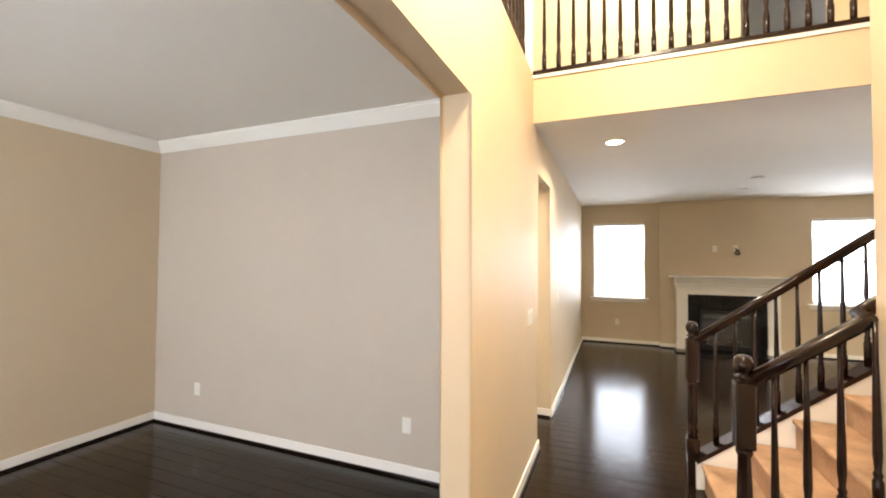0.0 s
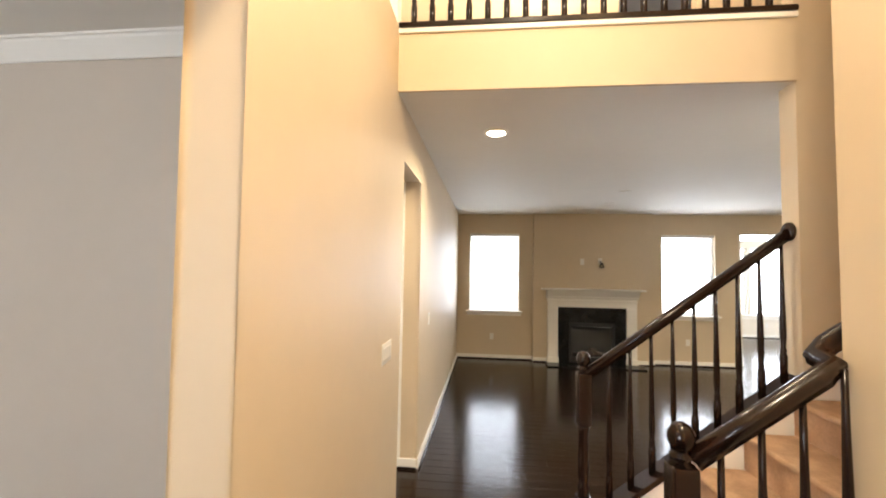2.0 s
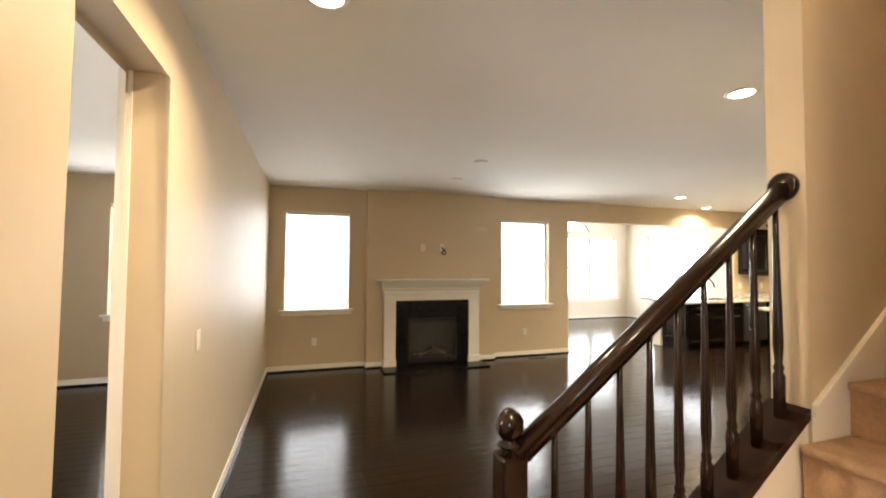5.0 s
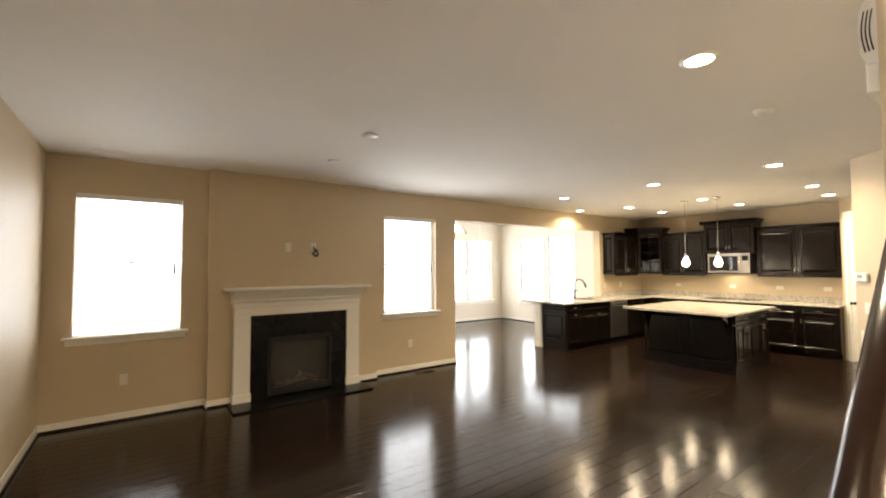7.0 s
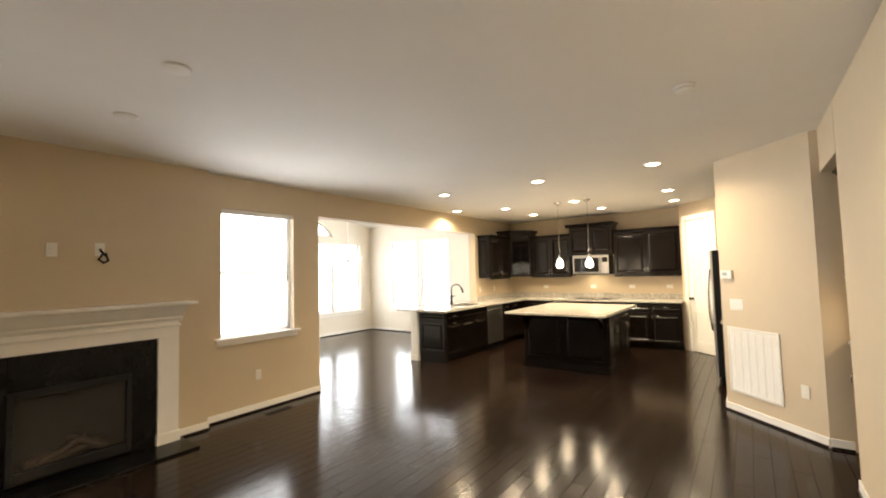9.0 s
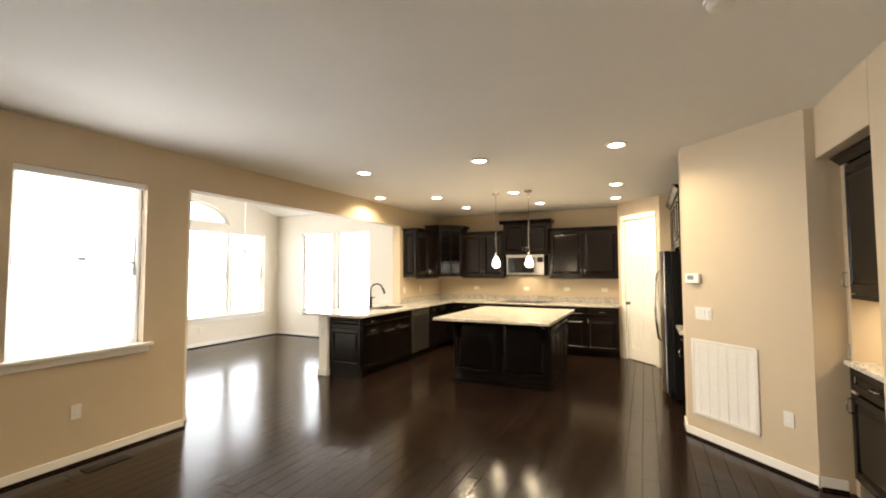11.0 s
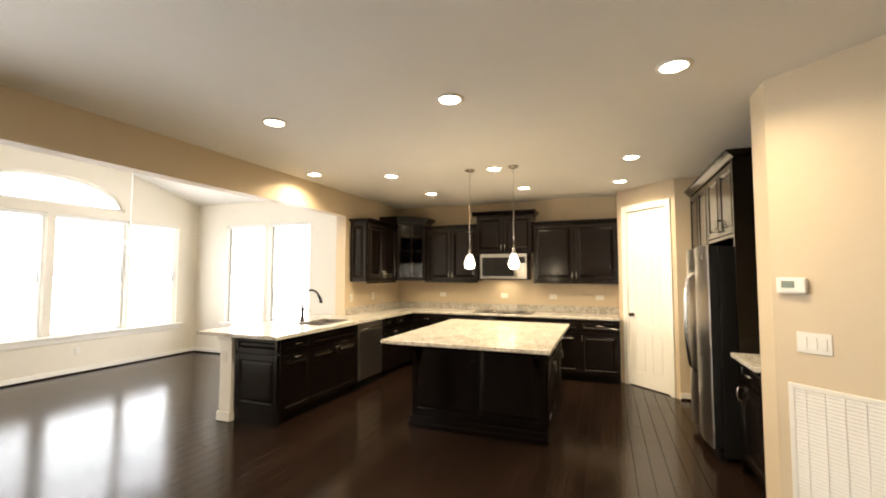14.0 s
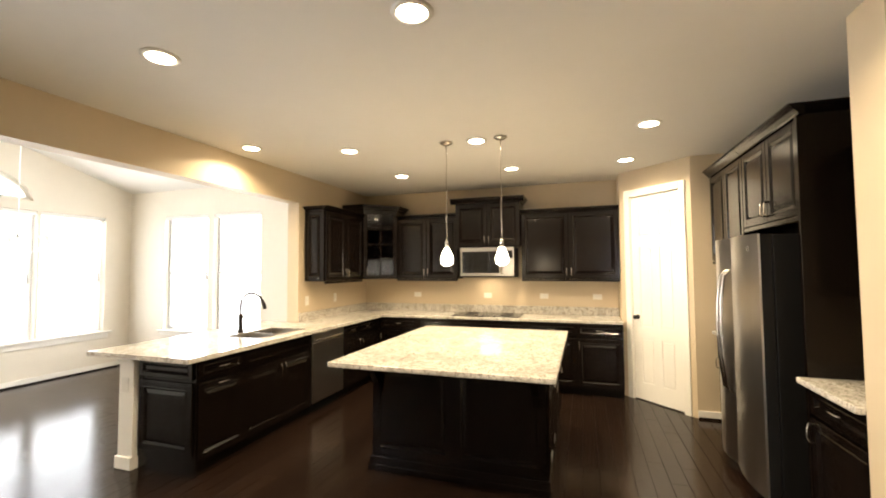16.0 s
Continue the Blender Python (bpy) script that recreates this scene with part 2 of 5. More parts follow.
structure("ceiling_sunroom", prism([(XS0 - 0.1, EAVE), (XM, RIDGE), (XS1 + 0.1, EAVE), (XS1 + 0.1, EAVE + 0.15), (XM, RIDGE + 0.15), (XS0 - 0.1, EAVE + 0.15)], "y", YF + T, YS + 0.16), CEILING, "white vaulted sunroom ceiling", "ceiling")

# hall wall with dining opening, study doorway
def rounded_wall(name, at0, at1, a, b, z1, holes, mat, label, r=0.02):
    """A wall across x, its openings reaching the floor, with rounded corner beads round them."""
    out = [(a, 0.0)]
    for h0, h1, top in holes:
        out += [(h0, 0.0), (h0, top), (h1, top), (h1, 0.0)]
    out += [(b, 0.0), (b, z1), (a, z1)]
    bm = prism(out, "x", at0, at1)

    def on_reveal(v):
        return any((abs(v.co.y - h0) < 1e-5 or abs(v.co.y - h1) < 1e-5) and v.co.z < top + 1e-5 for h0, h1, top in holes)

    es = [e for e in bm.edges if abs(e.verts[0].co.x - e.verts[1].co.x) < 1e-5 and all(on_reveal(v) for v in e.verts)]
    es = [e for e in es if max(v.co.z for v in e.verts) > 0.1 and abs(e.verts[0].co.y - e.verts[1].co.y) < 4]
    bmesh.ops.bevel(bm, geom=es, offset=r, segments=8, profile=0.5, affect="EDGES")
    bmesh.ops.triangulate(bm, faces=[f for f in bm.faces if len(f.verts) > 4])
    for f in bm.faces:
        f.smooth = False
    return structure(name, bm, mat, label)


rounded_wall("wall_hall", XL - T, XL, -1.75, YF, LOFT - 0.01, [(-1.2, 1.795, 2.40), (3.60, 4.385, SOFFIT)], PAINT, "warm beige painted hall wall with two openings")
# dining room
structure("wall_dining_back", boxes((-4.05, YD, 0, XL - T, YD + 0.14, 2.76)), PAINT_GREY, "greige dining room end wall")
structure("wall_dining_side", boxes((-4.05, -1.75, 0, -3.84, YD, 2.76)), PAINT, "beige dining room side wall")
wall_with_holes("wall_front_dining", "y", -1.90, -1.75, -4.05, XL, 0, 2.76, [(-3.2, -1.2, 0.55, 2.35)], PAINT_GREY, "greige front wall with window opening")
# study
# the hole takes the added fill window
wall_with_holes("wall_study_side", "x", -4.05, -3.89, YD + 0.16, YF, 0, H, [(3.15, 4.6, 0.6, 2.3)], PAINT, "beige study side wall")
# fireplace wall, runs across study, family room and sunroom opening
wall_with_holes("wall_fireplace", "y", YF, YF + T, -4.05, XB + 0.15, 0, H + 0.02, [(-2.15, -1.22, 0.90, 2.37), (0.02, 0.95, 0.90, 2.37), (3.53, 4.46, 0.90, 2.37), (4.85, 8.95, -0.01, SOFFIT)], PAINT, "warm beige painted end wall with windows and sunroom opening")
# chimney breast
structure("wall_chimney_breast", boxes((1.21, 8.82, 0, 1.63, YF, H), (2.86, 8.82, 0, 3.34, YF, H), (1.63, 8.82, 1.02, 2.86, YF, H)), PAINT, "beige chimney breast standing proud of the wall")
# foyer
wall_with_holes("wall_front_foyer", "y", -1.90, -1.75, XL, 1.60, 0, TOP, [(0.15, 1.1, 0.0, 2.1)], PAINT, "beige front wall with entrance")
structure("wall_foyer_stair_side", boxes((1.44, -1.75, 0, 1.58, 2.31, TOP)), PAINT, "warm beige foyer wall ending at the stairs")
structure("wall_stair_near", boxes((1.58, 2.17, 0, 6.0, 2.31, TOP)), PAINT, "beige wall along the carpeted stairs")
structure("wall_stair_far", boxes((XW, 3.392, 0, 2.6, 3.527, H - 0.002), (2.6, 3.392, 0, 5.25, 3.61, H - 0.002), (XW, 3.392, H - 0.002, 6.0, 3.48, TOP)), PAINT, "warm beige wall between stairs and family room")
structure("wall_stair_end", boxes((6.0, 2.17, 0, 6.12, 3.48, TOP)), PAINT, "beige wall closing the stairwell")
structure("balcony_fascia", boxes((XL, 3.37, H - 0.004, XW, 3.392, LOFT - 0.022)), PAINT, "warm beige balcony edge above the hall", "wall")
structure("trim_balcony", boxes((XL, 3.352, LOFT - 0.052, XW, 3.369, LOFT - 0.024)), TRIM, "white trim strip along the balcony edge", "trim")
# loft
structure("floor_loft", boxes((-4.1, 3.52, H + 0.3, 2.0, 7.0, LOFT), (-4.1, -1.75, 2.955, XL - T - 0.002, 3.52, LOFT)), CARPET, "tan carpeted loft floor", "floor")
wall_with_holes("wall_loft_back", "y", 5.2, 5.32, -4.1, 6.0, LOFT, TOP, [(1.66, 2.42, LOFT, 5.2)], PAINT, "bright beige loft wall with a doorway")
structure("wall_loft_room", boxes((0.6, 6.6, LOFT, 3.4, 6.7, TOP), (0.6, 5.32, LOFT, 0.7, 6.6, TOP), (3.3, 5.32, LOFT, 3.4, 6.6, TOP)), PAINT_BLUE, "blue-grey bedroom wall past the loft doorway")
structure("wall_loft_side", boxes((-4.2, -1.75, LOFT, -4.1, 5.2, TOP), (-4.1, -1.9, LOFT, XL, -1.75, TOP)), PAINT, "beige loft side wall")
# niche beside the return-air wall
NICHE = 2.36
structure("wall_niche", boxes((5.25, 3.50, NICHE, 6.065, 3.612, H), (5.13, 2.8, 0, 5.25, 3.392, H), (5.25, 2.8, 0, 6.18, 2.88, H), (6.065, 2.88, 0, 6.18, 3.668, H), (5.25, 2.88, NICHE + 0.1, 6.065, 3.50, H)), PAINT, "beige walls of a cabinet niche")
ret_wall, ret_m, ret_n = slanted("wall_return_air", (6.062, 3.672), (6.81, 4.42), 0.14, 0, H, PAINT, "beige angled wall with return grille")
structure("wall_return_end", boxes((6.82, 4.32, 0, 7.08, 4.418, H), (6.96, 3.75, 0, 7.08, 4.32, H)), PAINT, "beige wall end beside the coffee counter")
structure("wall_fridge", boxes((6.50, 3.60, 0, 9.76, 3.75, H)), PAINT, "beige wall behind refrigerator cabinets")
structure("wall_pantry_stub", boxes((9.64, 3.75, 0, 9.76, 4.53, H)), PAINT, "beige wall stub beside pantry")
PD0, PD1 = (9.64, 4.53), (10.29, 5.18)
pantry_wall, pan_m, pan_n = slanted("wall_pantry", PD0, PD1, 0.12, 0, H, PAINT, "cream angled pantry wall with door", hole=(0.115, 0.785, 2.44))
structure("wall_pantry_side", boxes((10.29, 5.06, 0, XB, 5.18, H)), PAINT, "beige pantry side wall")
structure("wall_kitchen_back", boxes((XB, 3.6, 0, XB + 0.15, YF + T, H)), PAINT, "beige kitchen back wall")
structure("wall_pantry_back", boxes((9.76, 3.6, 0, XB, 3.75, H)), PAINT, "beige pantry back wall")
# sunroom
RX = 1.02
def sunroom_front():
    bm = bmesh.new()
    xs = [XS0 - 0.14, 5.38, 6.24, 6.28, 7.30, 7.40, 8.42, 8.46, 9.32, XS1 + 0.14]
    for i in range(0, 9):
        a, b = xs[i], xs[i + 1]
        if i % 2:
            box(bm, a, YS, 0, b, YS + T, 0.60)
            box(bm, a, YS, 2.42, b, YS + T, 2.56)
        else:
            box(bm, a, YS, 0, b, YS + T, 2.56)
    # above: arched light
    n = 24
    def arch(x):
        k = (x - XM) / RX
        return 2.56 + (0.46 * math.sqrt(max(0.0, 1 - k * k)) if abs(k) < 1 else 0.0)
    def roof(x):
        return RIDGE - (RIDGE - EAVE) * abs(x - XM) / (XS1 - XM) + 0.05
    cols = [XS0 - 0.14] + [XM - RX + 2 * RX * i / n for i in range(n + 1)] + [XS1 + 0.14]
    for a, b in zip(cols, cols[1:]):
        prism([(a, arch(a)), (b, arch(b)), (b, roof(b)), (a, roof(a))], "y", YS, YS + T, bm)
    return bm
structure("wall_sunroom_front", sunroom_front(), PAINT_DAYLIT, "cream sunroom gable wall, paled for daylight, with four windows and an arched light")
wall_with_holes("wall_sunroom_side", "x", XS1, XS1 + T, YF + T, YS, 0, EAVE + 0.1, [(10.21, 11.12, 0.60, 2.45), (11.24, 12.17, 0.60, 2.45)], PAINT_DAYLIT, "cream sunroom side wall, paled for daylight, with two windows")
wall_with_holes("wall_sunroom_left", "x", XS0 - T, XS0, YF + T, YS, 0, EAVE + 0.1, [], PAINT_DAYLIT, "cream sunroom side wall, paled for daylight")
structure("wall_sunroom_inner", prism([(XS0, H + 0.02), (XS1, H + 0.02), (XS1, EAVE + 0.05), (XM, RIDGE + 0.05), (XS0, EAVE + 0.05)], "y", YF + 0.01, YF + T), PAINT_DAYLIT, "cream gable above the sunroom opening, paled for daylight")
structure("ground", boxes((-400, -400, -0.5, 400, 400, -0.3)), GRASS, "green lawn round the house", "ground")

# ---- windows ----
def window(name, axis, at, a, b, z0, z1, inward, label, sill=True, rail=True, watts=None, blind=False):
    """A sash window in a wall opening. at: the wall's inner face; inward: +1 or -1 along the axis, into the room."""
    cx = (a + b) / 2
    m = pose(cx, at, 0, 0, 0, 180 if inward > 0 else 0) if axis == "y" else pose(at, cx, 0, 0, 0, 90 if inward > 0 else -90)
    w = (b - a) / 2
    ob = thing(name, m, label, "window", kind="structure")
    # local: x across, +y outward
    f, d0, d1 = 0.045, 0.08, 0.13
    part("window_frame", boxes((-w, d0, z0, -w + f, d1, z1), (w - f, d0, z0, w, d1, z1), (-w + f, d0, z0, w - f, d1, z0 + f), (-w + f, d0, z1 - f, w - f, d1, z1), bevel=0.006), VINYL, ob)
    zm = (z0 + z1) / 2
    if rail:
        part("meeting_rail", boxes((-w + f, d0 - 0.01, zm - 0.014, w - f, d1 - 0.005, zm + 0.014), bevel=0.005), VINYL, ob)
        part("sash_lock", boxes((-0.03, d0 - 0.03, zm + 0.02, 0.03, d0 + 0.005, zm + 0.04), bevel=0.006), TRIM, ob)
        g = part("pane", boxes((-w + f, 0.10, z0 + f, w - f, 0.104, zm - 0.02)), GLASS, ob)
        g.visible_shadow = False
        g = part("pane", boxes((-w + f, 0.10, zm + 0.02, w - f, 0.104, z1 - f)), GLASS, ob)
    else:
        g = part("pane", boxes((-w + f, 0.10, z0 + f, w - f, 0.104, z1 - f)), GLASS, ob)
    g.visible_shadow = False
    part("blind_headrail", boxes((-w + 0.004, 0.015, z1 - 0.055, w - 0.004, 0.07, z1 - 0.002), bevel=0.004), CURTAIN, ob, "white headrail of a raised blind")
    part("cord_tassel", lathe([(0.004, -0.06), (0.014, -0.05), (0.016, 0.0), (0.006, 0.05), (0.003, 0.30)], 10), VENT_DARK, ob, "grey blind cord tassel", pose(w - 0.07, 0.045, zm - 0.06))
    if blind:
        slat = finish("slat", boxes((-w + 0.012, 0.028, -0.0008, w - 0.012, 0.062, 0.0008)), CURTAIN)
        for k in range(int((z1 - z0 - 0.12) / 0.044)):
            sl = new("slat", slat)
            sl.parent, sl.location = ob, (0, 0, z1 - 0.10 - 0.044 * k)
    if sill:
        part("window_sill", boxes((-w - 0.07, -0.055, z0 - 0.028, w + 0.07, 0.08, z0 + 0.002), bevel=0.008), TRIM, ob)
        part("apron", boxes((-w - 0.045, -0.018, z0 - 0.085, w + 0.045, -0.001, z0 - 0.03), bevel=0.005), TRIM, ob)
    lm = m @ pose(0, 0.30, zm, -90, 0, 0)
    area("window_daylight", lm, 2 * w + 0.3, z1 - z0 + 0.3, (watts or DAY_W) * 2 * w * (z1 - z0), DAY)
    return ob


window("window_1", "y", YF, 0.02, 0.95, 0.90, 2.37, -1, "white sash window, overexposed daylight, in the fireplace wall", watts=46, blind=True)
window("window_2", "y", YF, 3.53, 4.46, 0.90, 2.37, -1, "white sash window, overexposed daylight, beside the sunroom opening")
window("window_3", "y", YF, -2.15, -1.22, 0.90, 2.37, -1, "white sash window at the end of the study")
for k, (a, b) in enumerate(((5.38, 6.24), (6.28, 7.30), (7.40, 8.42), (8.46, 9.32))):
    window("window_%d" % (4 + k), "y", YS, a, b, 0.60, 2.42, -1, "tall white sunroom window with bright daylight", sill=False, watts=46, blind=k < 2)
window("window_8", "x", XS1, 10.21, 11.12, 0.60, 2.45, -1, "tall white sunroom side window, bright daylight", watts=46)
window("window_9", "x", XS1, 11.24, 12.17, 0.60, 2.45, -1, "tall white sunroom side window, bright daylight", watts=46)
window("window_10", "y", -1.75, -3.2, -1.2, 0.55, 2.35, 1, "wide white dining room front window", watts=28)
# unseen window, added to throw light on the study door's edge and jamb
window("window_12", "x", -3.89, 3.15, 4.6, 0.6, 2.3, 1, "added unseen white sash window in the study side wall, for fill light")
structure("trim_sunroom_sill", boxes((5.30, YS - 0.06, 0.57, 9.42, YS + 0.075, 0.602), (5.34, YS - 0.02, 0.49, 9.38, YS - 0.001, 0.57), bevel=0.006), TRIM, "long white window sill in the sunroom", "trim")
# arched light above the middle windows
arch_light = thing("window_11", pose(XM, YS, 2.56), "white arched fanlight over the sunroom windows", "window", kind="structure")
def half_ring(r0, r1, h0, h1, y0, y1, n=28):
    bm = bmesh.new()
    out = [(r1 * math.cos(math.pi * i / n), h1 * math.sin(math.pi * i / n)) for i in range(n + 1)]
    inn = [(r0 * math.cos(math.pi * i / n), h0 * math.sin(math.pi * i / n)) for i in range(n + 1)]
    for i in range(n):
        prism([out[i], out[i + 1], inn[i + 1], inn[i]], "y", y0, y1, bm)
    return bm
part("arched_frame", half_ring(RX - 0.05, RX, 0.41, 0.458, 0.07, 0.13), TRIM, arch_light)
part("bottom_rail", boxes((-RX + 0.05, 0.07, 0, RX - 0.05, 0.13, 0.045)), TRIM, arch_light)
fan = [(0.97 * math.cos(math.pi * i / 24), 0.045 + 0.37 * math.sin(math.pi * i / 24)) for i in range(25)]
fan_pane = part("pane", prism(fan, "y", 0.10, 0.104), GLASS, arch_light)
fan_pane.visible_shadow = False
area("fanlight_daylight", pose(XM, YS + 0.3, 2.80, -90), 2.2, 0.62, 34, DAY)
# added fill lamp for the loft; the wall behind it has no window
area("loft_fill", look((-3.9, 1.0, 4.6), (0, 2.5, 4.2)), 1.2, 1.4, 60, DAY)


# ---- baseboards and crown ----
def baseboard(name, runs, mat=TRIM, h=0.085, d=0.014):
    """Runs of (x0, y0, x1, y1): along a wall face, the board standing on the left-hand side of the way."""
    for x0, y0, x1, y1 in runs:
        v = Vector((x1 - x0, y1 - y0))
        bm = boxes((0, 0.001, 0.002, v.length, d, h), bevel=0.004)
        ob = part(name, bm, mat, None, "", pose(x0, y0, 0, 0, 0, math.degrees(math.atan2(v.y, v.x))))
        part("shoe_moulding", boxes((0, d, 0.002, v.length, d + 0.015, 0.021), bevel=0.005), STAIR_WOOD, ob, "dark stained shoe moulding")
        tagged(ob, "white painted baseboard with dark shoe moulding", "baseboard", kind="structure")


baseboard("baseboard", [
    (XL, 3.60, XL, 1.795), (XL, YF, XL, 4.385), (XL + 0.014, 1.795, XL - T, 1.795),
    (XL, 4.385, XL - T, 4.385),
    (1.21, YF, XL, YF), (1.21, 8.82, 1.21, YF - 0.02),
    (1.47, 8.82, 1.21, 8.82), (3.34, 8.82, 3.02, 8.82), (3.34, YF - 0.02, 3.34, 8.82), (4.85, YF, 3.34, YF), (4.85, YF + T, 4.85, YF),
    (XS1, YS, XS0, YS), (XS1, YF + T, XS1, YS), (XS0, YS, XS0, YF + T),
    (2.6, 3.61, 5.25, 3.61), (5.25, 3.61, 5.25, 3.50), (XW, 3.527, 2.6, 3.527),
    (6.062, 3.672, 6.81, 4.42), (6.065, 3.52, 6.065, 3.668), (6.81, 4.42, 7.08, 4.42), (9.64, 3.80, 9.64, 4.53),
    (1.44, -1.75, 1.44, 2.31),
])
baseboard("baseboard_dining", [(XL - T, YD, -3.84, YD), (-3.84, YD, -3.84, -1.75)], h=0.09)
baseboard("baseboard_study", [(XL - T, YF, -3.84, YF)], h=0.09)

CROWN = [(0, 0), (0, -0.095), (0.012, -0.095), (0.02, -0.085), (0.05, -0.05), (0.075, -0.025), (0.08, -0.012), (0.095, -0.012), (0.095, 0)]
crown1 = structure("trim_crown_back", prism([(YD - u, 2.76 + v) for u, v in CROWN], "x", -3.84, XL - T), TRIM, "white crown moulding in the dining room", "trim")
crown2 = structure("trim_crown_side", prism([(-3.84 + u, 2.76 + v) for u, v in CROWN], "y", -1.75, YD - 0.002), TRIM, "white crown moulding in the dining room", "trim")

# ---- doors ----
def panel_door(name, m, w, h, label, knob_x=None, hinges=(), thick=0.035):
    """A six-panel door; local x across, front at y=0 facing -y."""
    d = thing(name, m, label, "door", kind="structure")
    bm = bmesh.new()
    st, mid = 0.105, 0.10
    c0, c1 = st, w / 2 - mid / 2
    rows = ((0.083 * h, 0.30 * h), (0.355 * h, 0.745 * h), (0.80 * h, 0.92 * h))
    box(bm, 0, 0.010, 0, w, thick, h)
    for x0, x1 in ((0, st), (w / 2 - mid / 2, w / 2 + mid / 2), (w - st, w)):
        box(bm, x0, 0, 0, x1, 0.015, h)
    zs = [0] + [v for r in rows for v in r] + [h]
    for z0, z1 in zip(zs[::2], zs[1::2]):
        for x0, x1 in ((st, w / 2 - mid / 2), (w / 2 + mid / 2, w - st)):
            box(bm, x0, 0, z0, x1, 0.015, z1)
    part("door_leaf", bm, TRIM, d)
    for z0, z1 in rows:
        for x0, x1 in ((c0, c1), (w / 2 + mid / 2, w - st)):
            part("panel", boxes((x0 + 0.018, 0.003, z0 + 0.018, x1 - 0.018, 0.016, z1 - 0.018), bevel=0.006), TRIM, d)
    if knob_x is not None:
        k = part("door_knob", lathe([(0.028, 0), (0.028, 0.006), (0.01, 0.01), (0.01, 0.035), (0.022, 0.04), (0.027, 0.052), (0.02, 0.064), (0.004, 0.068)]), BRONZE, d, "dark bronze knob", pose(knob_x, 0, 0.96, 90, 0, 0))
    for hx, hz in hinges:
        part("hinge", lathe([(0.007, -0.045), (0.007, 0.045)], 10), CHROME, d, "", pose(hx, -0.004, hz))
    return d


# pantry door: seen from the kitchen; along the angled wall, faces its left-hand side
pm = pan_m @ pose(0.785, 0.0, 0.012, 0, 0, 180)
panel_door("door_1", pm @ pose(0.02, 0.02, 0), 0.63, 2.40, "closed white six-panel pantry door in an angled wall", 0.06, [(0.632, 0.25), (0.632, 0.95), (0.632, 1.65), (0.632, 2.2)])
structure("trim_pantry_door", boxes((-0.055, -0.016, 0, 0.018, 0.12, 2.50), (0.652, -0.016, 0, 0.725, 0.12, 2.50), (0.018, -0.016, 2.414, 0.652, 0.12, 2.50), bevel=0.004), TRIM, "white door casing", "trim").matrix_basis = pm @ pose(0, -0.001, -0.012)
# study door, folded back against the wall
panel_door("door_2", pose(-0.385, 4.47, 0.012, 0, 0, 90), 0.76, 2.2, "open white six-panel study door against the wall", 0.69, [(0.0, 0.2), (0.0, 1.1), (0.0, 2.0)])
structure("trim_study_door", boxes((XL - T - 0.03, 4.378, 0, XL - T + 0.02, 4.465, SOFFIT - 0.003), (XL - T - 0.03, 3.545, 0, XL - T + 0.02, 3.607, SOFFIT - 0.003)), TRIM, "white door jamb", "trim")
# entrance door behind the way in
panel_door("door_3", pose(1.1, -1.78, 0.0, 0, 0, 180), 0.95, 2.1, "closed white six-panel entrance door", 0.86)


# ---- small wall fittings ----
def outlet(name, m, label, gangs=1, toggles=True, group=""):
    """A cover plate; local x across, face towards -y."""
    ob = thing(name, m, label, "outlet" if not toggles else "switch", group)
    w = 0.036 + 0.023 * (gangs - 1)
    part("cover_plate", boxes((-w, -0.006, -0.058, w, -0.0005, 0.058), bevel=0.003), PLASTIC, ob)
    for g in range(gangs):
        x = (g - (gangs - 1) / 2) * 0.046
        if toggles:
            part("rocker", boxes((x - 0.016, -0.011, -0.033, x + 0.016, -0.005, 0.033), bevel=0.002), PLASTIC, ob)
        else:
            for s in (-1, 1):
                part("socket", boxes((x - 0.016, -0.009, s * 0.02 - 0.014, x + 0.016, -0.005, s * 0.02 + 0.014), bevel=0.003), PLASTIC, ob)
    return ob


outlet("wall_outlet", pose(0.45, YF, 0.42), "white double wall outlet below the window", 1, False)
outlet("wall_outlet", pose(3.97, YF, 0.42), "white double wall outlet below the window", 1, False)
outlet("wall_outlet", pose(-3.24, YD, 0.38), "white double wall outlet on the dining wall", 1, False)
outlet("wall_outlet", pose(-1.03, YD, 0.38), "white double wall outlet on the dining wall", 1, False)
outlet("wall_outlet", pose(2.09, 8.82, 1.85), "white outlet plate above the mantel", 1, False)
cable_plate = outlet("cable_plate", pose(2.41, 8.82, 1.86), "white plate with a dark coiled cable above the mantel", 1, True)
part("cable", tube([(0.0, -0.01, 0), (0.0, -0.05, -0.02), (0.03, -0.07, -0.06), (0.05, -0.05, -0.10), (0.02, -0.04, -0.12), (-0.02, -0.05, -0.09), (0.0, -0.07, -0.05), (0.035, -0.06, -0.04)], 0.011), BRONZE, cable_plate, "dark coiled cable")
outlet("light_switch", pose(XL, 3.225, 1.17, 0, 0, 90), "white four-gang light switch on the hall wall", 4)
outlet("light_switch", pose(XL, 4.945, 1.17, 0, 0, 90), "white light switch on the hall wall", 1)
outlet("wall_outlet", pose(7.75, YS, 0.34), "white wall outlet under the sunroom window", 1, False)
outlet("wall_outlet", pose(XS1, 12.4, 0.34, 0, 0, -90), "white wall outlet in the sunroom", 1, False)
outlet("wall_outlet", ret_m @ pose(0.183, 0, 0.42, 0, 0, 180), "white wall outlet on the angled wall", 1, False)
outlet("light_switch", ret_m @ pose(0.860, 0, 1.15, 0, 0, 180), "white triple switch under the thermostat", 3)
therm = thing("thermostat", ret_m @ pose(0.948, 0, 1.47, 0, 0, 180), "white thermostat with grey display on the angled wall", "thermostat")
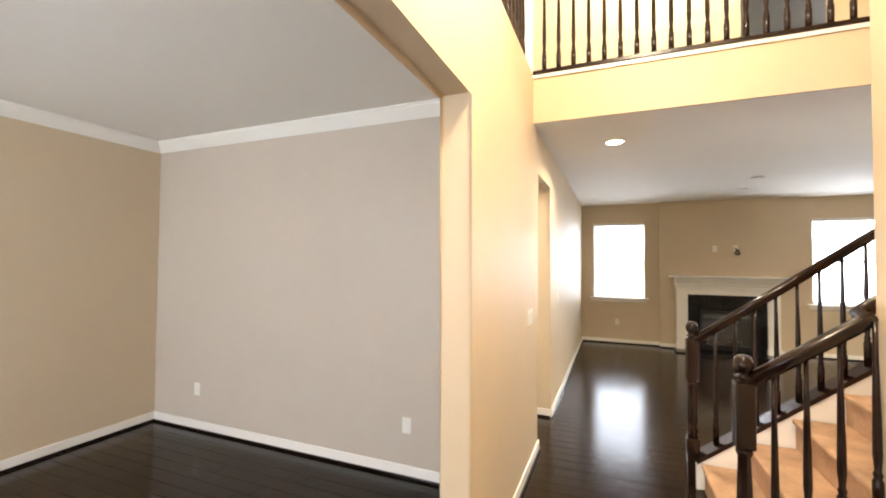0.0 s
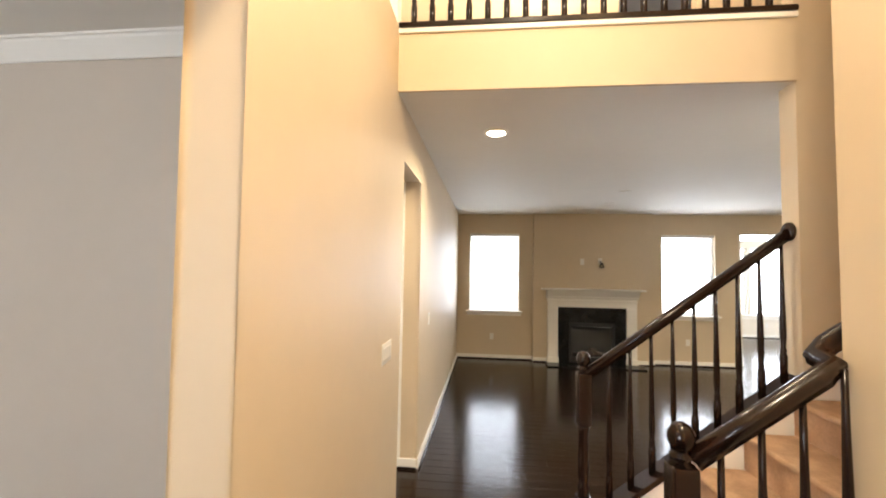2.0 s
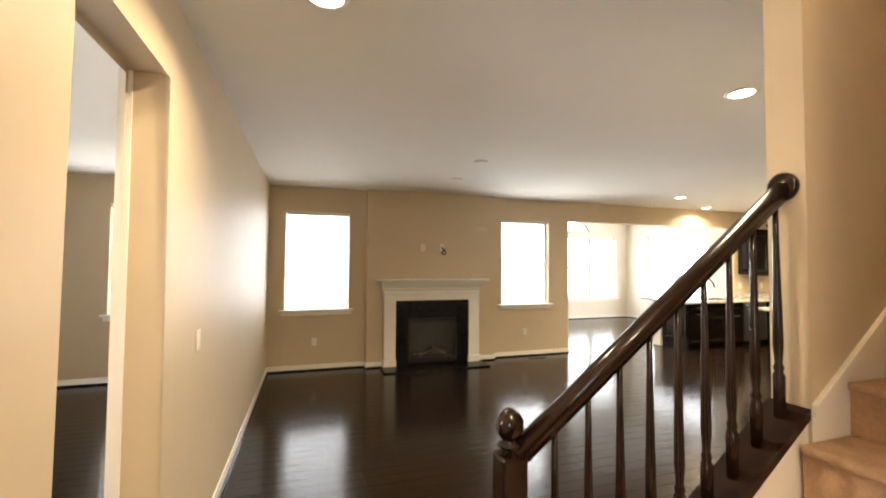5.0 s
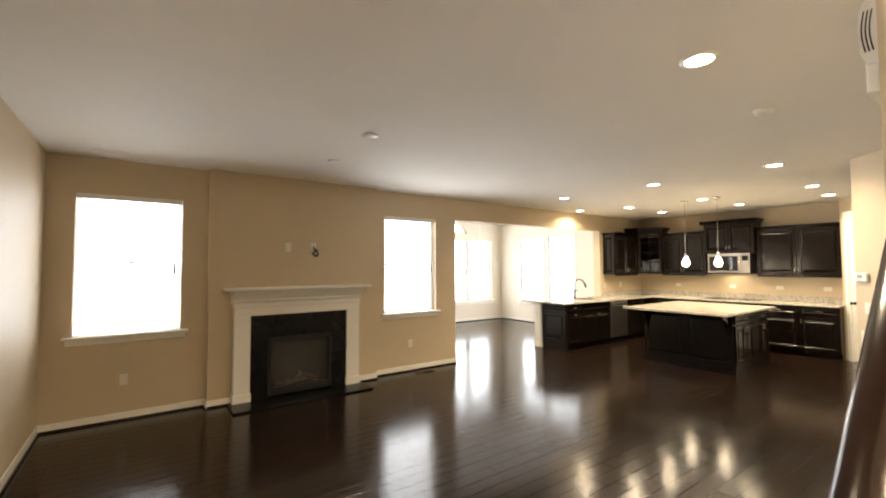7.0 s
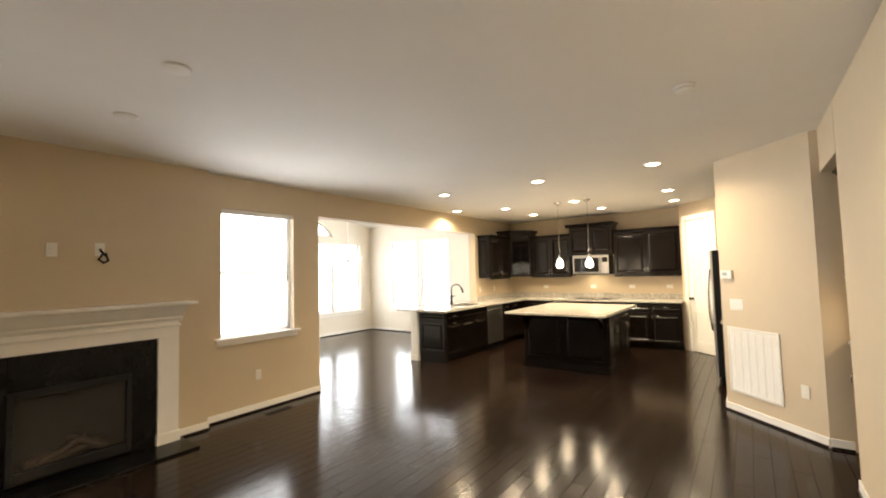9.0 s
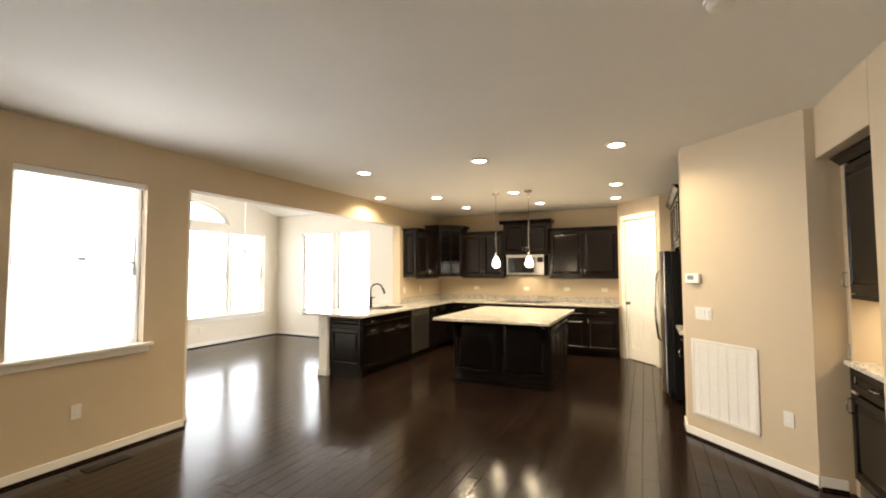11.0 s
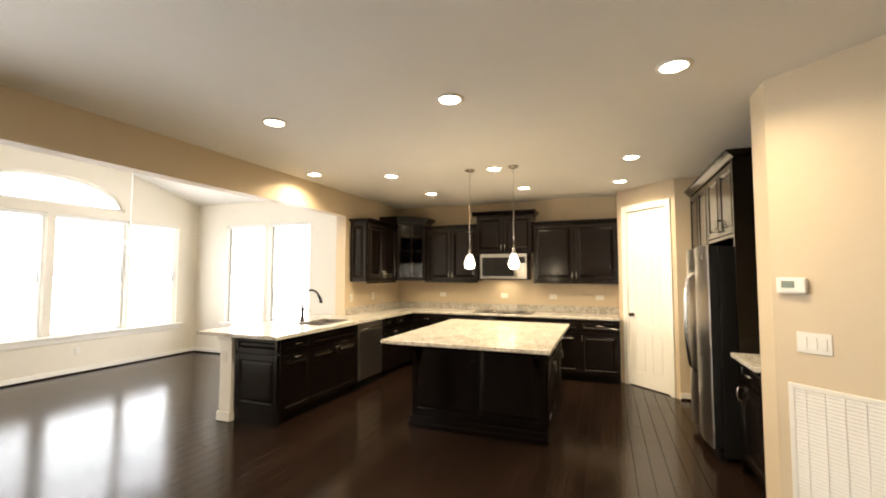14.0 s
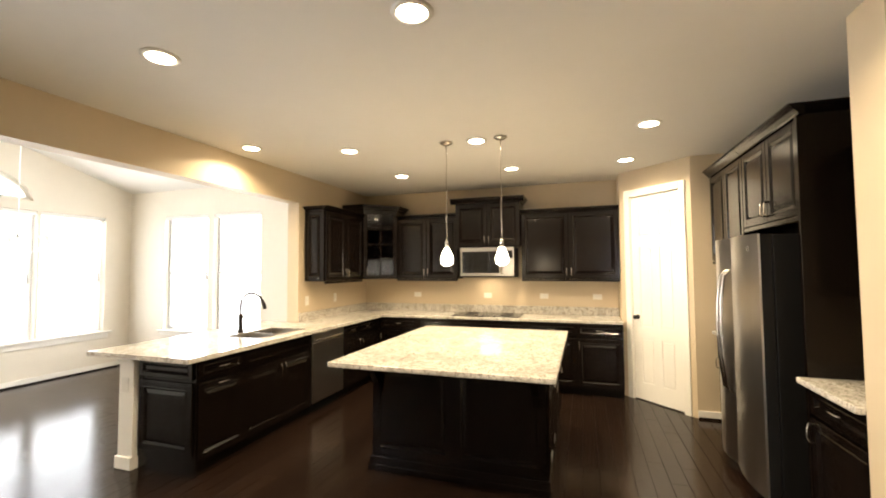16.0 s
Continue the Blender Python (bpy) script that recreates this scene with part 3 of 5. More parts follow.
part("body", boxes((-0.075, -0.03, -0.047, 0.075, -0.001, 0.047), bevel=0.010), PLASTIC, therm)
part("display", boxes((-0.045, -0.0325, -0.012, 0.02, -0.0295, 0.028)), LCD, therm, "grey-green display")
for k in range(3):
    part("button", boxes((-0.04 + 0.03 * k, -0.0335, -0.034, -0.022 + 0.03 * k, -0.0295, -0.022), bevel=0.001), PLASTIC, therm)

grille = thing("return_grille", ret_m @ pose(0.693, 0, 0.565, 0, 0, 180), "large white louvred return air grille", "vent")
gw, gh = 0.30, 0.345
part("frame", boxes((-gw, -0.012, -gh, -gw + 0.028, -0.0005, gh), (gw - 0.028, -0.012, -gh, gw, -0.0005, gh), (-gw + 0.028, -0.012, -gh, gw - 0.028, -0.0005, -gh + 0.028), (-gw + 0.028, -0.012, gh - 0.028, gw - 0.028, -0.0005, gh), bevel=0.003), PLASTIC, grille)
# flat grey sheet in place of the shaded duct behind the slats
part("shade_backing", boxes((-gw + 0.02, -0.003, -gh + 0.02, gw - 0.02, -0.0008, gh - 0.02)), VENT_DARK, grille)
slat_me = finish("slat", prism([(-0.010, -0.008), (-0.0085, -0.008), (-0.003, 0.008), (-0.0045, 0.008)], "x", -gw + 0.028, gw - 0.028), PLASTIC)
for k in range(32):
    sl = new("slat", slat_me)
    sl.parent, sl.location = grille, (0, 0, -gh + 0.036 + k * (2 * gh - 0.07) / 31)

chime = thing("door_chime", pose(2.73, 3.611, 2.19), "white door chime box with curved slots high on the wall", "chime")
part("back_box", boxes((-0.11, 0.0, 0.0, 0.11, 0.034, 0.11), bevel=0.006), PLASTIC, chime)
part("cover", prism([(0.0, 0.09), (0.030, 0.10), (0.044, 0.14), (0.048, 0.21), (0.044, 0.28), (0.030, 0.32), (0.0, 0.33)], "x", -0.125, 0.125), PLASTIC, chime, "bowed white cover")
for k in range(3):
    part("slot", tube([(-0.1255, 0.010 + 0.010 * k + 0.008 * math.sin(math.pi * i / 8), 0.14 + 0.018 * i) for i in range(9)], 0.0022, 6), BRONZE, chime, "dark curved slot")

for k in range(1, 7):
    x = -gw + 2 * gw * k / 7
    part("rib", boxes((x - 0.002, -0.0103, -gh + 0.028, x + 0.002, -0.004, gh - 0.028)), PLASTIC, grille)

reg = thing("floor_register", pose(4.1, 8.72, 0.0), "dark metal floor register in the plank floor", "vent")
part("plate", boxes((-0.16, -0.055, 0.001, 0.16, 0.055, 0.006), bevel=0.002), BRONZE, reg)
for k in range(10):
    part("bar", boxes((-0.14 + 0.03 * k, -0.04, 0.006, -0.125 + 0.03 * k, 0.04, 0.010)), BRONZE, reg)

# ---- fireplace ----
fp = thing("fireplace", pose(2.243, 8.82, 0), "white wooden mantel around a black fireplace", "fireplace")
LG = 0.78
def mantel(x0, x1, y, z0, z1, b=0.006):
    return boxes((x0, y, z0, x1, -0.001, z1), bevel=b)
part("pilaster", mantel(-LG, -0.60, -0.10, 0.0, 1.02), TRIM, fp)
part("pilaster", mantel(0.60, LG, -0.10, 0.0, 1.02), TRIM, fp)
part("plinth", mantel(-LG - 0.012, -0.59, -0.114, 0.0, 0.12), TRIM, fp)
part("plinth", mantel(0.59, LG + 0.012, -0.114, 0.0, 0.12), TRIM, fp)
part("frieze", mantel(-LG, LG, -0.102, 1.02, 1.17), TRIM, fp)
part("moulding", mantel(-LG - 0.01, LG + 0.01, -0.118, 1.12, 1.15), TRIM, fp)
part("moulding", mantel(-LG - 0.02, LG + 0.02, -0.135, 1.19, 1.225, 0.012), TRIM, fp)
part("bed_moulding", prism([(-0.001, 1.17), (-0.105, 1.17), (-0.12, 1.20), (-0.15, 1.24), (-0.18, 1.29), (-0.20, 1.325), (-0.001, 1.325)], "x", -LG - 0.025, LG + 0.025), TRIM, fp)
part("mantel_shelf", boxes((-0.90, -0.235, 1.325, 0.90, -0.001, 1.358), bevel=0.008), TRIM, fp)
for x0, x1, z0 in ((-0.60, -0.40, 0.0), (0.40, 0.60, 0.0), (-0.398, 0.398, 0.74)):
    part("surround_slab", boxes((x0, -0.07, z0, x1, 0.02, 1.02), bevel=0.002), BLACK, fp, "black slate surround")
part("firebox", boxes((-0.42, 0.09, 0.0, 0.42, 0.10, 0.76), (-0.42, -0.03, 0.0, -0.40, 0.09, 0.76), (0.40, -0.03, 0.0, 0.42, 0.09, 0.76), (-0.42, -0.03, 0.0, 0.42, 0.09, 0.05)), SOOT, fp)
part("firebox_frame", boxes((-0.40, -0.085, 0.05, -0.36, -0.04, 0.74), (0.36, -0.085, 0.05, 0.40, -0.04, 0.74), (-0.36, -0.085, 0.68, 0.36, -0.04, 0.74), (-0.36, -0.085, 0.05, 0.36, -0.04, 0.13), bevel=0.006), SOOT, fp)
for a, b, r in (((-0.28, 0.03, 0.14), (0.25, 0.05, 0.17), 0.045), ((-0.2, -0.01, 0.13), (0.1, 0.04, 0.25), 0.035), ((0.24, -0.01, 0.13), (-0.02, 0.05, 0.27), 0.035)):
    part("log", tube([Vector(a).lerp(Vector(b), i / 5) + Vector((0, 0, 0.008 * math.sin(i * 2.1))) for i in range(6)], r), LOG, fp, "charred ceramic log")
fg = part("glass_front", boxes((-0.36, -0.06, 0.13, 0.36, -0.056, 0.68)), GLASS, fp)
fg.visible_shadow = False
hearth = thing("hearth", pose(2.243, 8.58, 0), "black slate hearth slab flush before the fireplace", "hearth")
part("slab", boxes((-0.83, -0.20, 0.001, 0.83, 0.235, 0.022), bevel=0.005), BLACK, hearth)

# ---- stairs ----
RISE, RUN, X0, SY0, SY1 = 0.195, 0.258, 0.935, 2.34, 3.388
NST = 15
stairs = thing("staircase", pose(0.983, SY0, 0), "stairs with tan carpet and cream stringers", "stairs", kind="structure")
for k in range(NST):
    x = k * RUN
    st = part("step", boxes((x - 0.022, 0.0, (k + 1) * RISE - 0.035, x + RUN + 0.01, SY1 - SY0, (k + 1) * RISE), bevel=0.013), CARPET, stairs, "tan carpeted step" if k == 0 else "")
    part("riser", boxes((x, 0.0, k * RISE, x + 0.03, SY1 - SY0, (k + 1) * RISE - 0.02)), CARPET, stairs)
def stringer_line(x):
    return 0.182 + (x - X0) * 0.770
def stringer(y0, y1, x0, x1, up):
    pts = [(x0, 0.0), (x1, max(0, stringer_line(x1) - 0.9)), (x1, stringer_line(x1) + up), (x0, stringer_line(x0) + up)]
    return prism(pts, "y", y0, y1)
structure("trim_stringer_far", stringer(3.402, 3.522, X0, XW - 0.002, -0.01), TRIM, "cream painted stair stringer", "trim")
structure("trim_stringer_near", stringer(2.25, SY0 - 0.002, X0, 1.44, -0.02), TRIM, "cream painted stair stringer", "trim")
structure("trim_skirt_far", prism([(XW, stringer_line(XW) - 0.35), (4.6, stringer_line(4.6) - 0.35), (4.6, stringer_line(4.6)), (XW, stringer_line(XW))], "y", 3.3885, 3.3915), TRIM, "cream skirt board along the stairs", "trim")
structure("trim_skirt_cap", prism([(XW, stringer_line(XW)), (4.6, stringer_line(4.6)), (4.6, stringer_line(4.6) + 0.045), (XW, stringer_line(XW) + 0.045)], "y", 3.372, 3.3915), TRIM, "cream moulding on the skirt board", "trim")

def baluster_profile(h):
    return [(0.019, 0), (0.020, 0.15), (0.013, 0.165), (0.018, 0.178), (0.012, 0.195), (0.017, 0.26), (0.016, 0.36), (0.0105, h * 0.8), (0.0095, h)]
def newel_profile(h):
    return [(0.038, 0.40 - 0.40), (0.038, 0.36), (0.026, 0.38), (0.034, 0.40), (0.024, 0.43), (0.034, 0.52), (0.028, 0.66), (0.024, 0.74), (0.034, 0.76), (0.022, 0.78), (0.036, 0.80)]
def newel(parent, x, y, z0, ztop):
    s = 0.040
    nw = part("newel_post", boxes((-s, -s, 0, s, s, 0.34), bevel=0.006), STAIR_WOOD, parent, "turned dark newel post", pose(x, y, z0))
    hh = ztop - z0
    lathe([(0.036, 0.34), (0.026, 0.36), (0.036, 0.385), (0.024, 0.41), (0.033, 0.46), (0.031, hh - 0.62), (0.026, hh - 0.47), (0.036, hh - 0.45), (0.03, hh - 0.43)], 20, bm := bmesh.new())
    part("turned_shaft", bm, STAIR_WOOD, nw)
    part("block", boxes((-s, -s, hh - 0.43, s, s, hh - 0.13), bevel=0.008), STAIR_WOOD, nw)
    part("finial", lathe([(0.038, hh - 0.13), (0.022, hh - 0.118), (0.036, hh - 0.108), (0.036, hh - 0.100), (0.022, hh - 0.092), (0.030, hh - 0.082), (0.041, hh - 0.058), (0.040, hh - 0.036), (0.030, hh - 0.014), (0.016, hh - 0.004), (0.004, hh)]), STAIR_WOOD, nw)
    return nw
def rail_bar(points, w=0.030, h=0.030):
    """A moulded handrail with a rounded top along a line of points."""
    bm = bmesh.new()
    prof = [(-0.022, -0.030), (0.022, -0.030), (0.026, -0.012), (0.033, 0.0), (0.030, 0.016), (0.018, 0.027), (0.0, 0.031), (-0.018, 0.027), (-0.030, 0.016), (-0.033, 0.0), (-0.026, -0.012)]
    pts = [Vector(p) for p in points]
    rings = []
    for i, p in enumerate(pts):
        d = (pts[min(i + 1, len(pts) - 1)] - pts[max(i - 1, 0)]).normalized()
        u = Vector((-d.y, d.x, 0))
        u = u.normalized() if u.length > 1e-4 else Vector((0, 1, 0))
        v = u.cross(d) * -1
        v = v if v.z >= 0 else -v
        rings.append([bm.verts.new(p + a * u + b * v) for a, b in prof])
    for a, b in zip(rings, rings[1:]):
        for k in range(len(prof)):
            f = bm.faces.new((a[k], a[(k + 1) % len(prof)], b[(k + 1) % len(prof)], b[k]))
            f.smooth = True
    bm.faces.new(rings[0])
    bm.faces.new(rings[-1])
    return bm
bal_me = {}
def baluster(parent, x, y, z0, z1):
    h = round(z1 - z0, 2)
    if h not in bal_me:
        bal_me[h] = finish("baluster", lathe(baluster_profile(h), 12), STAIR_WOOD)
    b = new("baluster", bal_me[h])
    b.parent, b.location = parent, (x, y, z0)

YR, YN = 3.465, 2.285
far = thing("stair_railing", pose(0, 0, 0), "dark polished stair railing with turned balusters beside the hall", "railing")
newel(far, 0.925, YR + 0.01, 0.0, 1.175)
def rail_far(x):
    return 1.045 + (x - 0.945) * 0.752
part("handrail", rail_bar([(0.94, YR, rail_far(0.94)), (1.4, YR, rail_far(1.4)), (XW - 0.01, YR, rail_far(XW - 0.01))]), STAIR_WOOD, far)
part("rosette", lathe([(0.055, 0), (0.055, 0.012), (0.045, 0.022), (0.01, 0.024)]), STAIR_WOOD, far, "", pose(XW - 0.001, YR, rail_far(XW), 0, -90, 0))
part("shoe_rail", prism([(0.94, stringer_line(0.94) - 0.008), (XW - 0.003, stringer_line(XW) - 0.008), (XW - 0.003, stringer_line(XW) + 0.028), (0.94, stringer_line(0.94) + 0.028)], "y", 3.392, 3.536), STAIR_WOOD, far, "dark cap along the stringer")
for k in range(9):
    x = 1.068 + k * 0.119
    baluster(far, x, YR, stringer_line(x) + 0.022, rail_far(x) - 0.02)
near = thing("stair_railing", pose(0, 0, 0), "dark polished stair railing ending at the foyer wall", "railing")
newel(near, 0.955, YN, 0.0, 1.18)
def rail_near(x):
    return 1.065 + (x - 0.985) * 0.72
part("handrail", rail_bar([(0.985, YN, rail_near(0.985)), (1.2, YN, rail_near(1.2)), (1.36, YN, rail_near(1.36)), (1.41, YN + 0.02, rail_near(1.40)), (1.41, YN + 0.09, rail_near(1.42)), (1.46, YN + 0.115, rail_near(1.47)), (1.7, YN + 0.115, rail_near(1.7)), (2.6, YN + 0.115, rail_near(2.6))]), STAIR_WOOD, near)
for k in range(4):
    x = 1.07 + k * 0.118
    baluster(near, x, YN, max(0.0, stringer_line(x) - 0.02), rail_near(x) - 0.02)

# loft railing above the hall
loft = thing("loft_railing", pose(0, 0, 0), "dark loft railing with thin turned balusters", "railing")
part("shoe_rail", boxes((XL, 3.345, LOFT - 0.020, XW, 3.47, LOFT + 0.012), bevel=0.004), STAIR_WOOD, loft)
part("handrail", rail_bar([(XL, 3.43, 4.08), (XW, 3.43, 4.08)]), STAIR_WOOD, loft)
for k in range(19):
    baluster(loft, -0.1295 + k * 0.1165, 3.43, LOFT + 0.012, 4.05)
part("newel_post", boxes((XL - 0.11, 3.37, LOFT, XL - 0.01, 3.47, 4.25), bevel=0.006), TRIM, loft, "white corner post")
loft2 = thing("loft_railing", pose(0, 0, 0), "dark loft railing along the open foyer side", "railing")
part("shoe_rail", boxes((XL - 0.09, -0.6, LOFT - 0.008, XL - 0.03, 3.36, LOFT + 0.02), bevel=0.004), STAIR_WOOD, loft2)
part("handrail", rail_bar([(XL - 0.06, -0.6, 4.08), (XL - 0.06, 3.36, 4.08)]), STAIR_WOOD, loft2)
for k in range(33):
    baluster(loft2, XL - 0.06, 3.25 - k * 0.1165, LOFT + 0.02, 4.05)

# ---- kitchen ----
def pull(parent, x, y, z, upright, n=0.05):
    """A bow handle on a front that faces -y."""
    pts = [(-n, 0, 0), (-n, -0.022, 0), (-n * 0.5, -0.032, 0), (n * 0.5, -0.032, 0), (n, -0.022, 0), (n, 0, 0)]
    if upright:
        pts = [(0, b, a) for a, b, _ in pts]
    part("handle", tube([(x + a, y + b, z + c) for a, b, c in pts], 0.0055, 8), CHROME, parent, "satin nickel bow handle")


def front(name, parent, x0, x1, z0, z1, y=0.0, raised=True, handle=None, glass=False):
    """A raised-panel cabinet front that faces -y, its back at y; handle (x, z, upright)."""
    fr, t = min(0.058, (z1 - z0) * 0.3), 0.02
    g = 0.0025
    x0, x1, z0, z1 = x0 + g, x1 - g, z0 + g, z1 - g
    d = part(name, boxes((x0, y - t, z0, x0 + fr, y - 0.001, z1), (x1 - fr, y - t, z0, x1, y - 0.001, z1), (x0 + fr, y - t, z0, x1 - fr, y - 0.001, z0 + fr), (x0 + fr, y - t, z1 - fr, x1 - fr, y - 0.001, z1), bevel=0.004), WOOD, parent)
    if glass:
        pane = part("pane", boxes((x0 + fr, y - 0.010, z0 + fr, x1 - fr, y - 0.007, z1 - fr)), GLASS, d)
        pane.visible_shadow = False
        xm = (x0 + x1) / 2
        rows = [(xm - 0.009, y - 0.018, z0 + fr, xm + 0.009, y - 0.004, z1 - fr)]
        for k in range(1, 4):
            zk = z0 + fr + (z1 - z0 - 2 * fr) * k / 4
            rows.append((x0 + fr, y - 0.017, zk - 0.009, x1 - fr, y - 0.005, zk + 0.009))
        part("muntins", boxes(*rows), WOOD, d)
    else:
        part("recess", boxes((x0 + fr, y - 0.009, z0 + fr, x1 - fr, y - 0.001, z1 - fr)), WOOD, d)
        bm, q = bmesh.new(), 0.013
        lo = [bm.verts.new(v) for v in ((x0 + fr + q, y - 0.0095, z0 + fr + q), (x1 - fr - q, y - 0.0095, z0 + fr + q), (x1 - fr - q, y - 0.0095, z1 - fr - q), (x0 + fr + q, y - 0.0095, z1 - fr - q))]
        hi = [bm.verts.new(v) for v in ((x0 + fr - 0.002, y - t - 0.003, z0 + fr - 0.002), (x1 - fr + 0.002, y - t - 0.003, z0 + fr - 0.002), (x1 - fr + 0.002, y - t - 0.003, z1 - fr + 0.002), (x0 + fr - 0.002, y - t - 0.003, z1 - fr + 0.002))]
        rim = [bm.verts.new((v.co.x + (-0.008 if v.co.x < (x0 + x1) / 2 else 0.008), y - t + 0.0005, v.co.z + (-0.008 if v.co.z < (z0 + z1) / 2 else 0.008))) for v in hi]
        for a, b in ((lo, hi), (hi, rim)):
            for i in range(4):
                bm.faces.new((a[i], a[(i + 1) % 4], b[(i + 1) % 4], b[i]))
        part("moulding", bm, WOOD, d)
        if raised and z1 - z0 > 0.2:
            bm = bmesh.new()
            a0, a1, b0, b1 = x0 + fr + 0.012, x1 - fr - 0.012, z0 + fr + 0.012, z1 - fr - 0.012
            k = 0.028
            lo = [bm.verts.new(v) for v in ((a0, y - 0.009, b0), (a1, y - 0.009, b0), (a1, y - 0.009, b1), (a0, y - 0.009, b1))]
            hi = [bm.verts.new(v) for v in ((a0 + k, y - 0.018, b0 + k), (a1 - k, y - 0.018, b0 + k), (a1 - k, y - 0.018, b1 - k), (a0 + k, y - 0.018, b1 - k))]
            for i in range(4):
                bm.faces.new((lo[i], lo[(i + 1) % 4], hi[(i + 1) % 4], hi[i]))
            bm.faces.new(hi)
            part("raised_panel", bm, WOOD, d)
    if handle:
        pull(d, handle[0], y - t, handle[1], handle[2])
    return d


CT = 0.885  # under the worktop


def base_cabinet(m, w, label, doors=1, drawers=True, depth=0.60, hinge="r", group="base cabinets", false_front=False, pullout=False):
    """A base unit: back at y=0, front at y=-depth facing -y, x from 0 to w."""
    c = thing("base_cabinet", m, label, "cabinet", group)
    part("body", boxes((0, -depth + 0.02, 0.10, w, 0, CT - 0.001)), WOOD, c)
    part("toe_kick", boxes((0, -depth + 0.09, 0.0, w, -0.05, 0.10)), WOOD, c)
    y, zt = -depth + 0.02, CT - 0.012
    zd = 0.70 if drawers else zt
    n = w / doors
    if drawers:
        for k in range(1 if false_front else doors):
            a, b = (0, w) if false_front else (k * n, (k + 1) * n)
            front("drawer_front", c, a, b, 0.715, zt, y, False, None if false_front else ((a + b) / 2, 0.80, False))
    for k in range(doors):
        a, b = k * n, (k + 1) * n
        if doors == 2:
            hx = b - 0.03 if k == 0 else a + 0.03
        else:
            hx = a + 0.03 if hinge == "r" else b - 0.03
        front("door", c, a, b, 0.11, zd, y, True, ((a + b) / 2, zd - 0.03, False) if pullout else (hx, zd - 0.09, True))
    return c


def wall_cabinet(m, w, z0, z1, label, doors=2, depth=0.31, group="wall cabinets", hinge="r", crown=0.0, ends=(True, True)):
    c = thing("wall_cabinet", m, label, "cabinet", group)
    part("body", boxes((0, -depth + 0.02, z0, w, 0, z1)), WOOD, c)
    y, n = -depth + 0.02, w / doors
    for k in range(doors):
        a, b = k * n, (k + 1) * n
        hx = (b - 0.03 if k == 0 else a + 0.03) if doors == 2 else (a + 0.03 if hinge == "r" else b - 0.03)
        front("door", c, a, b, z0 + 0.005, z1 - 0.005, y, True, (hx, z0 + 0.10, True))
    part("light_rail", boxes((0, y - 0.018, z0 - 0.03, w, y + 0.005, z0 - 0.001), bevel=0.003), WOOD, c)
    if crown:
        o = [(0, 0), (-0.01, 0), (-0.012, 0.012), (-0.035, crown * 0.5), (-0.05, crown * 0.8), (-0.062, crown * 0.82), (-0.062, crown), (0.02, crown), (0.02, 0)]
        bm = prism([(y - 0.02 + u, z1 + v) for u, v in o], "x", -0.062 if ends[0] else 0, w + (0.062 if ends[1] else 0))
        part("crown", bm, WOOD, c)
        if ends[0]:
            part("crown_return", prism([(u, z1 + v) for u, v in o], "y", y - 0.018, 0), WOOD, c)
        if ends[1]:
            part("crown_return", prism([(w - u, z1 + v) for u, v in o], "y", y - 0.018, 0), WOOD, c)
    return c


YP = 9.01   # back of the peninsula units
base_cabinet(pose(7.10, YP, 0), 0.46, "dark espresso drawer and door base cabinet in the peninsula", 1, pullout=True)
base_cabinet(pose(7.56, YP, 0), 0.94, "dark espresso sink base cabinet with two doors", 2, false_front=True)
base_cabinet(pose(9.13, YF - 0.005, 0), 0.78, "dark espresso base cabinet beside the dishwasher", 2, depth=0.525)
endp = thing("end_panel", pose(7.098, YP, 0, 0, 0, 90) @ pose(-0.60, 0.0, 0), "dark raised-panel end of the peninsula", "panel")
part("body", boxes((0.0, 0.0, 0.0, 0.60, 0.012, 0.10), (0.0, -0.008, 0.10, 0.60, 0.0, CT - 0.002)), WOOD, endp)
for z0, z1 in ((0.16, 0.71), (0.73, CT - 0.01)):
    front("panel_front", endp, 0.02, 0.58, z0, z1, -0.008, z1 - z0 > 0.2)
endp.matrix_basis = pose(7.090, YP, 0, 0, 0, -90)

dw = thing("dishwasher", pose(8.505, YP, 0), "stainless steel dishwasher with bar handle in the peninsula", "dishwasher")
part("body", boxes((0.005, -0.57, 0.10, 0.615, -0.08, CT - 0.004)), APPLIANCE, dw)
part("door", boxes((0.006, -0.605, 0.12, 0.614, -0.57, 0.765), bevel=0.006), STEEL, dw)
part("control_panel", boxes((0.006, -0.605, 0.77, 0.614, -0.57, CT - 0.006), bevel=0.006), STEEL, dw)
part("handle", tube([(0.06, -0.605, 0.80), (0.06, -0.64, 0.80), (0.10, -0.65, 0.80), (0.51, -0.65, 0.80), (0.55, -0.64, 0.80), (0.55, -0.605, 0.80)], 0.011), CHROME, dw)
part("toe_kick", boxes((0.005, -0.53, 0, 0.615, -0.08, 0.10)), BLACK, dw)

# run along the back wall: faces -x
XK = XB - 0.005
def along_back(y):
    """Origin on the back wall; local x runs towards -y."""
    return pose(XK, y, 0, 0, 0, -90)
corner = thing("base_cabinet", pose(9.91, 8.40, 0), "dark blind corner base cabinet", "cabinet", "base cabinets")
part("body", boxes((0, 0, 0.10, 0.745, 0.53, CT - 0.001)), WOOD, corner)
part("toe_kick", boxes((0.2, 0.1, 0, 0.745, 0.53, 0.10)), WOOD, corner)
base_cabinet(along_back(8.39), 0.57, "dark espresso base cabinet in the corner", 1)
base_cabinet(along_back(7.82), 0.50, "dark espresso base cabinet beside the cooktop", 1)
base_cabinet(along_back(7.32), 1.00, "dark espresso cooktop base cabinet with two doors", 2, false_front=True)
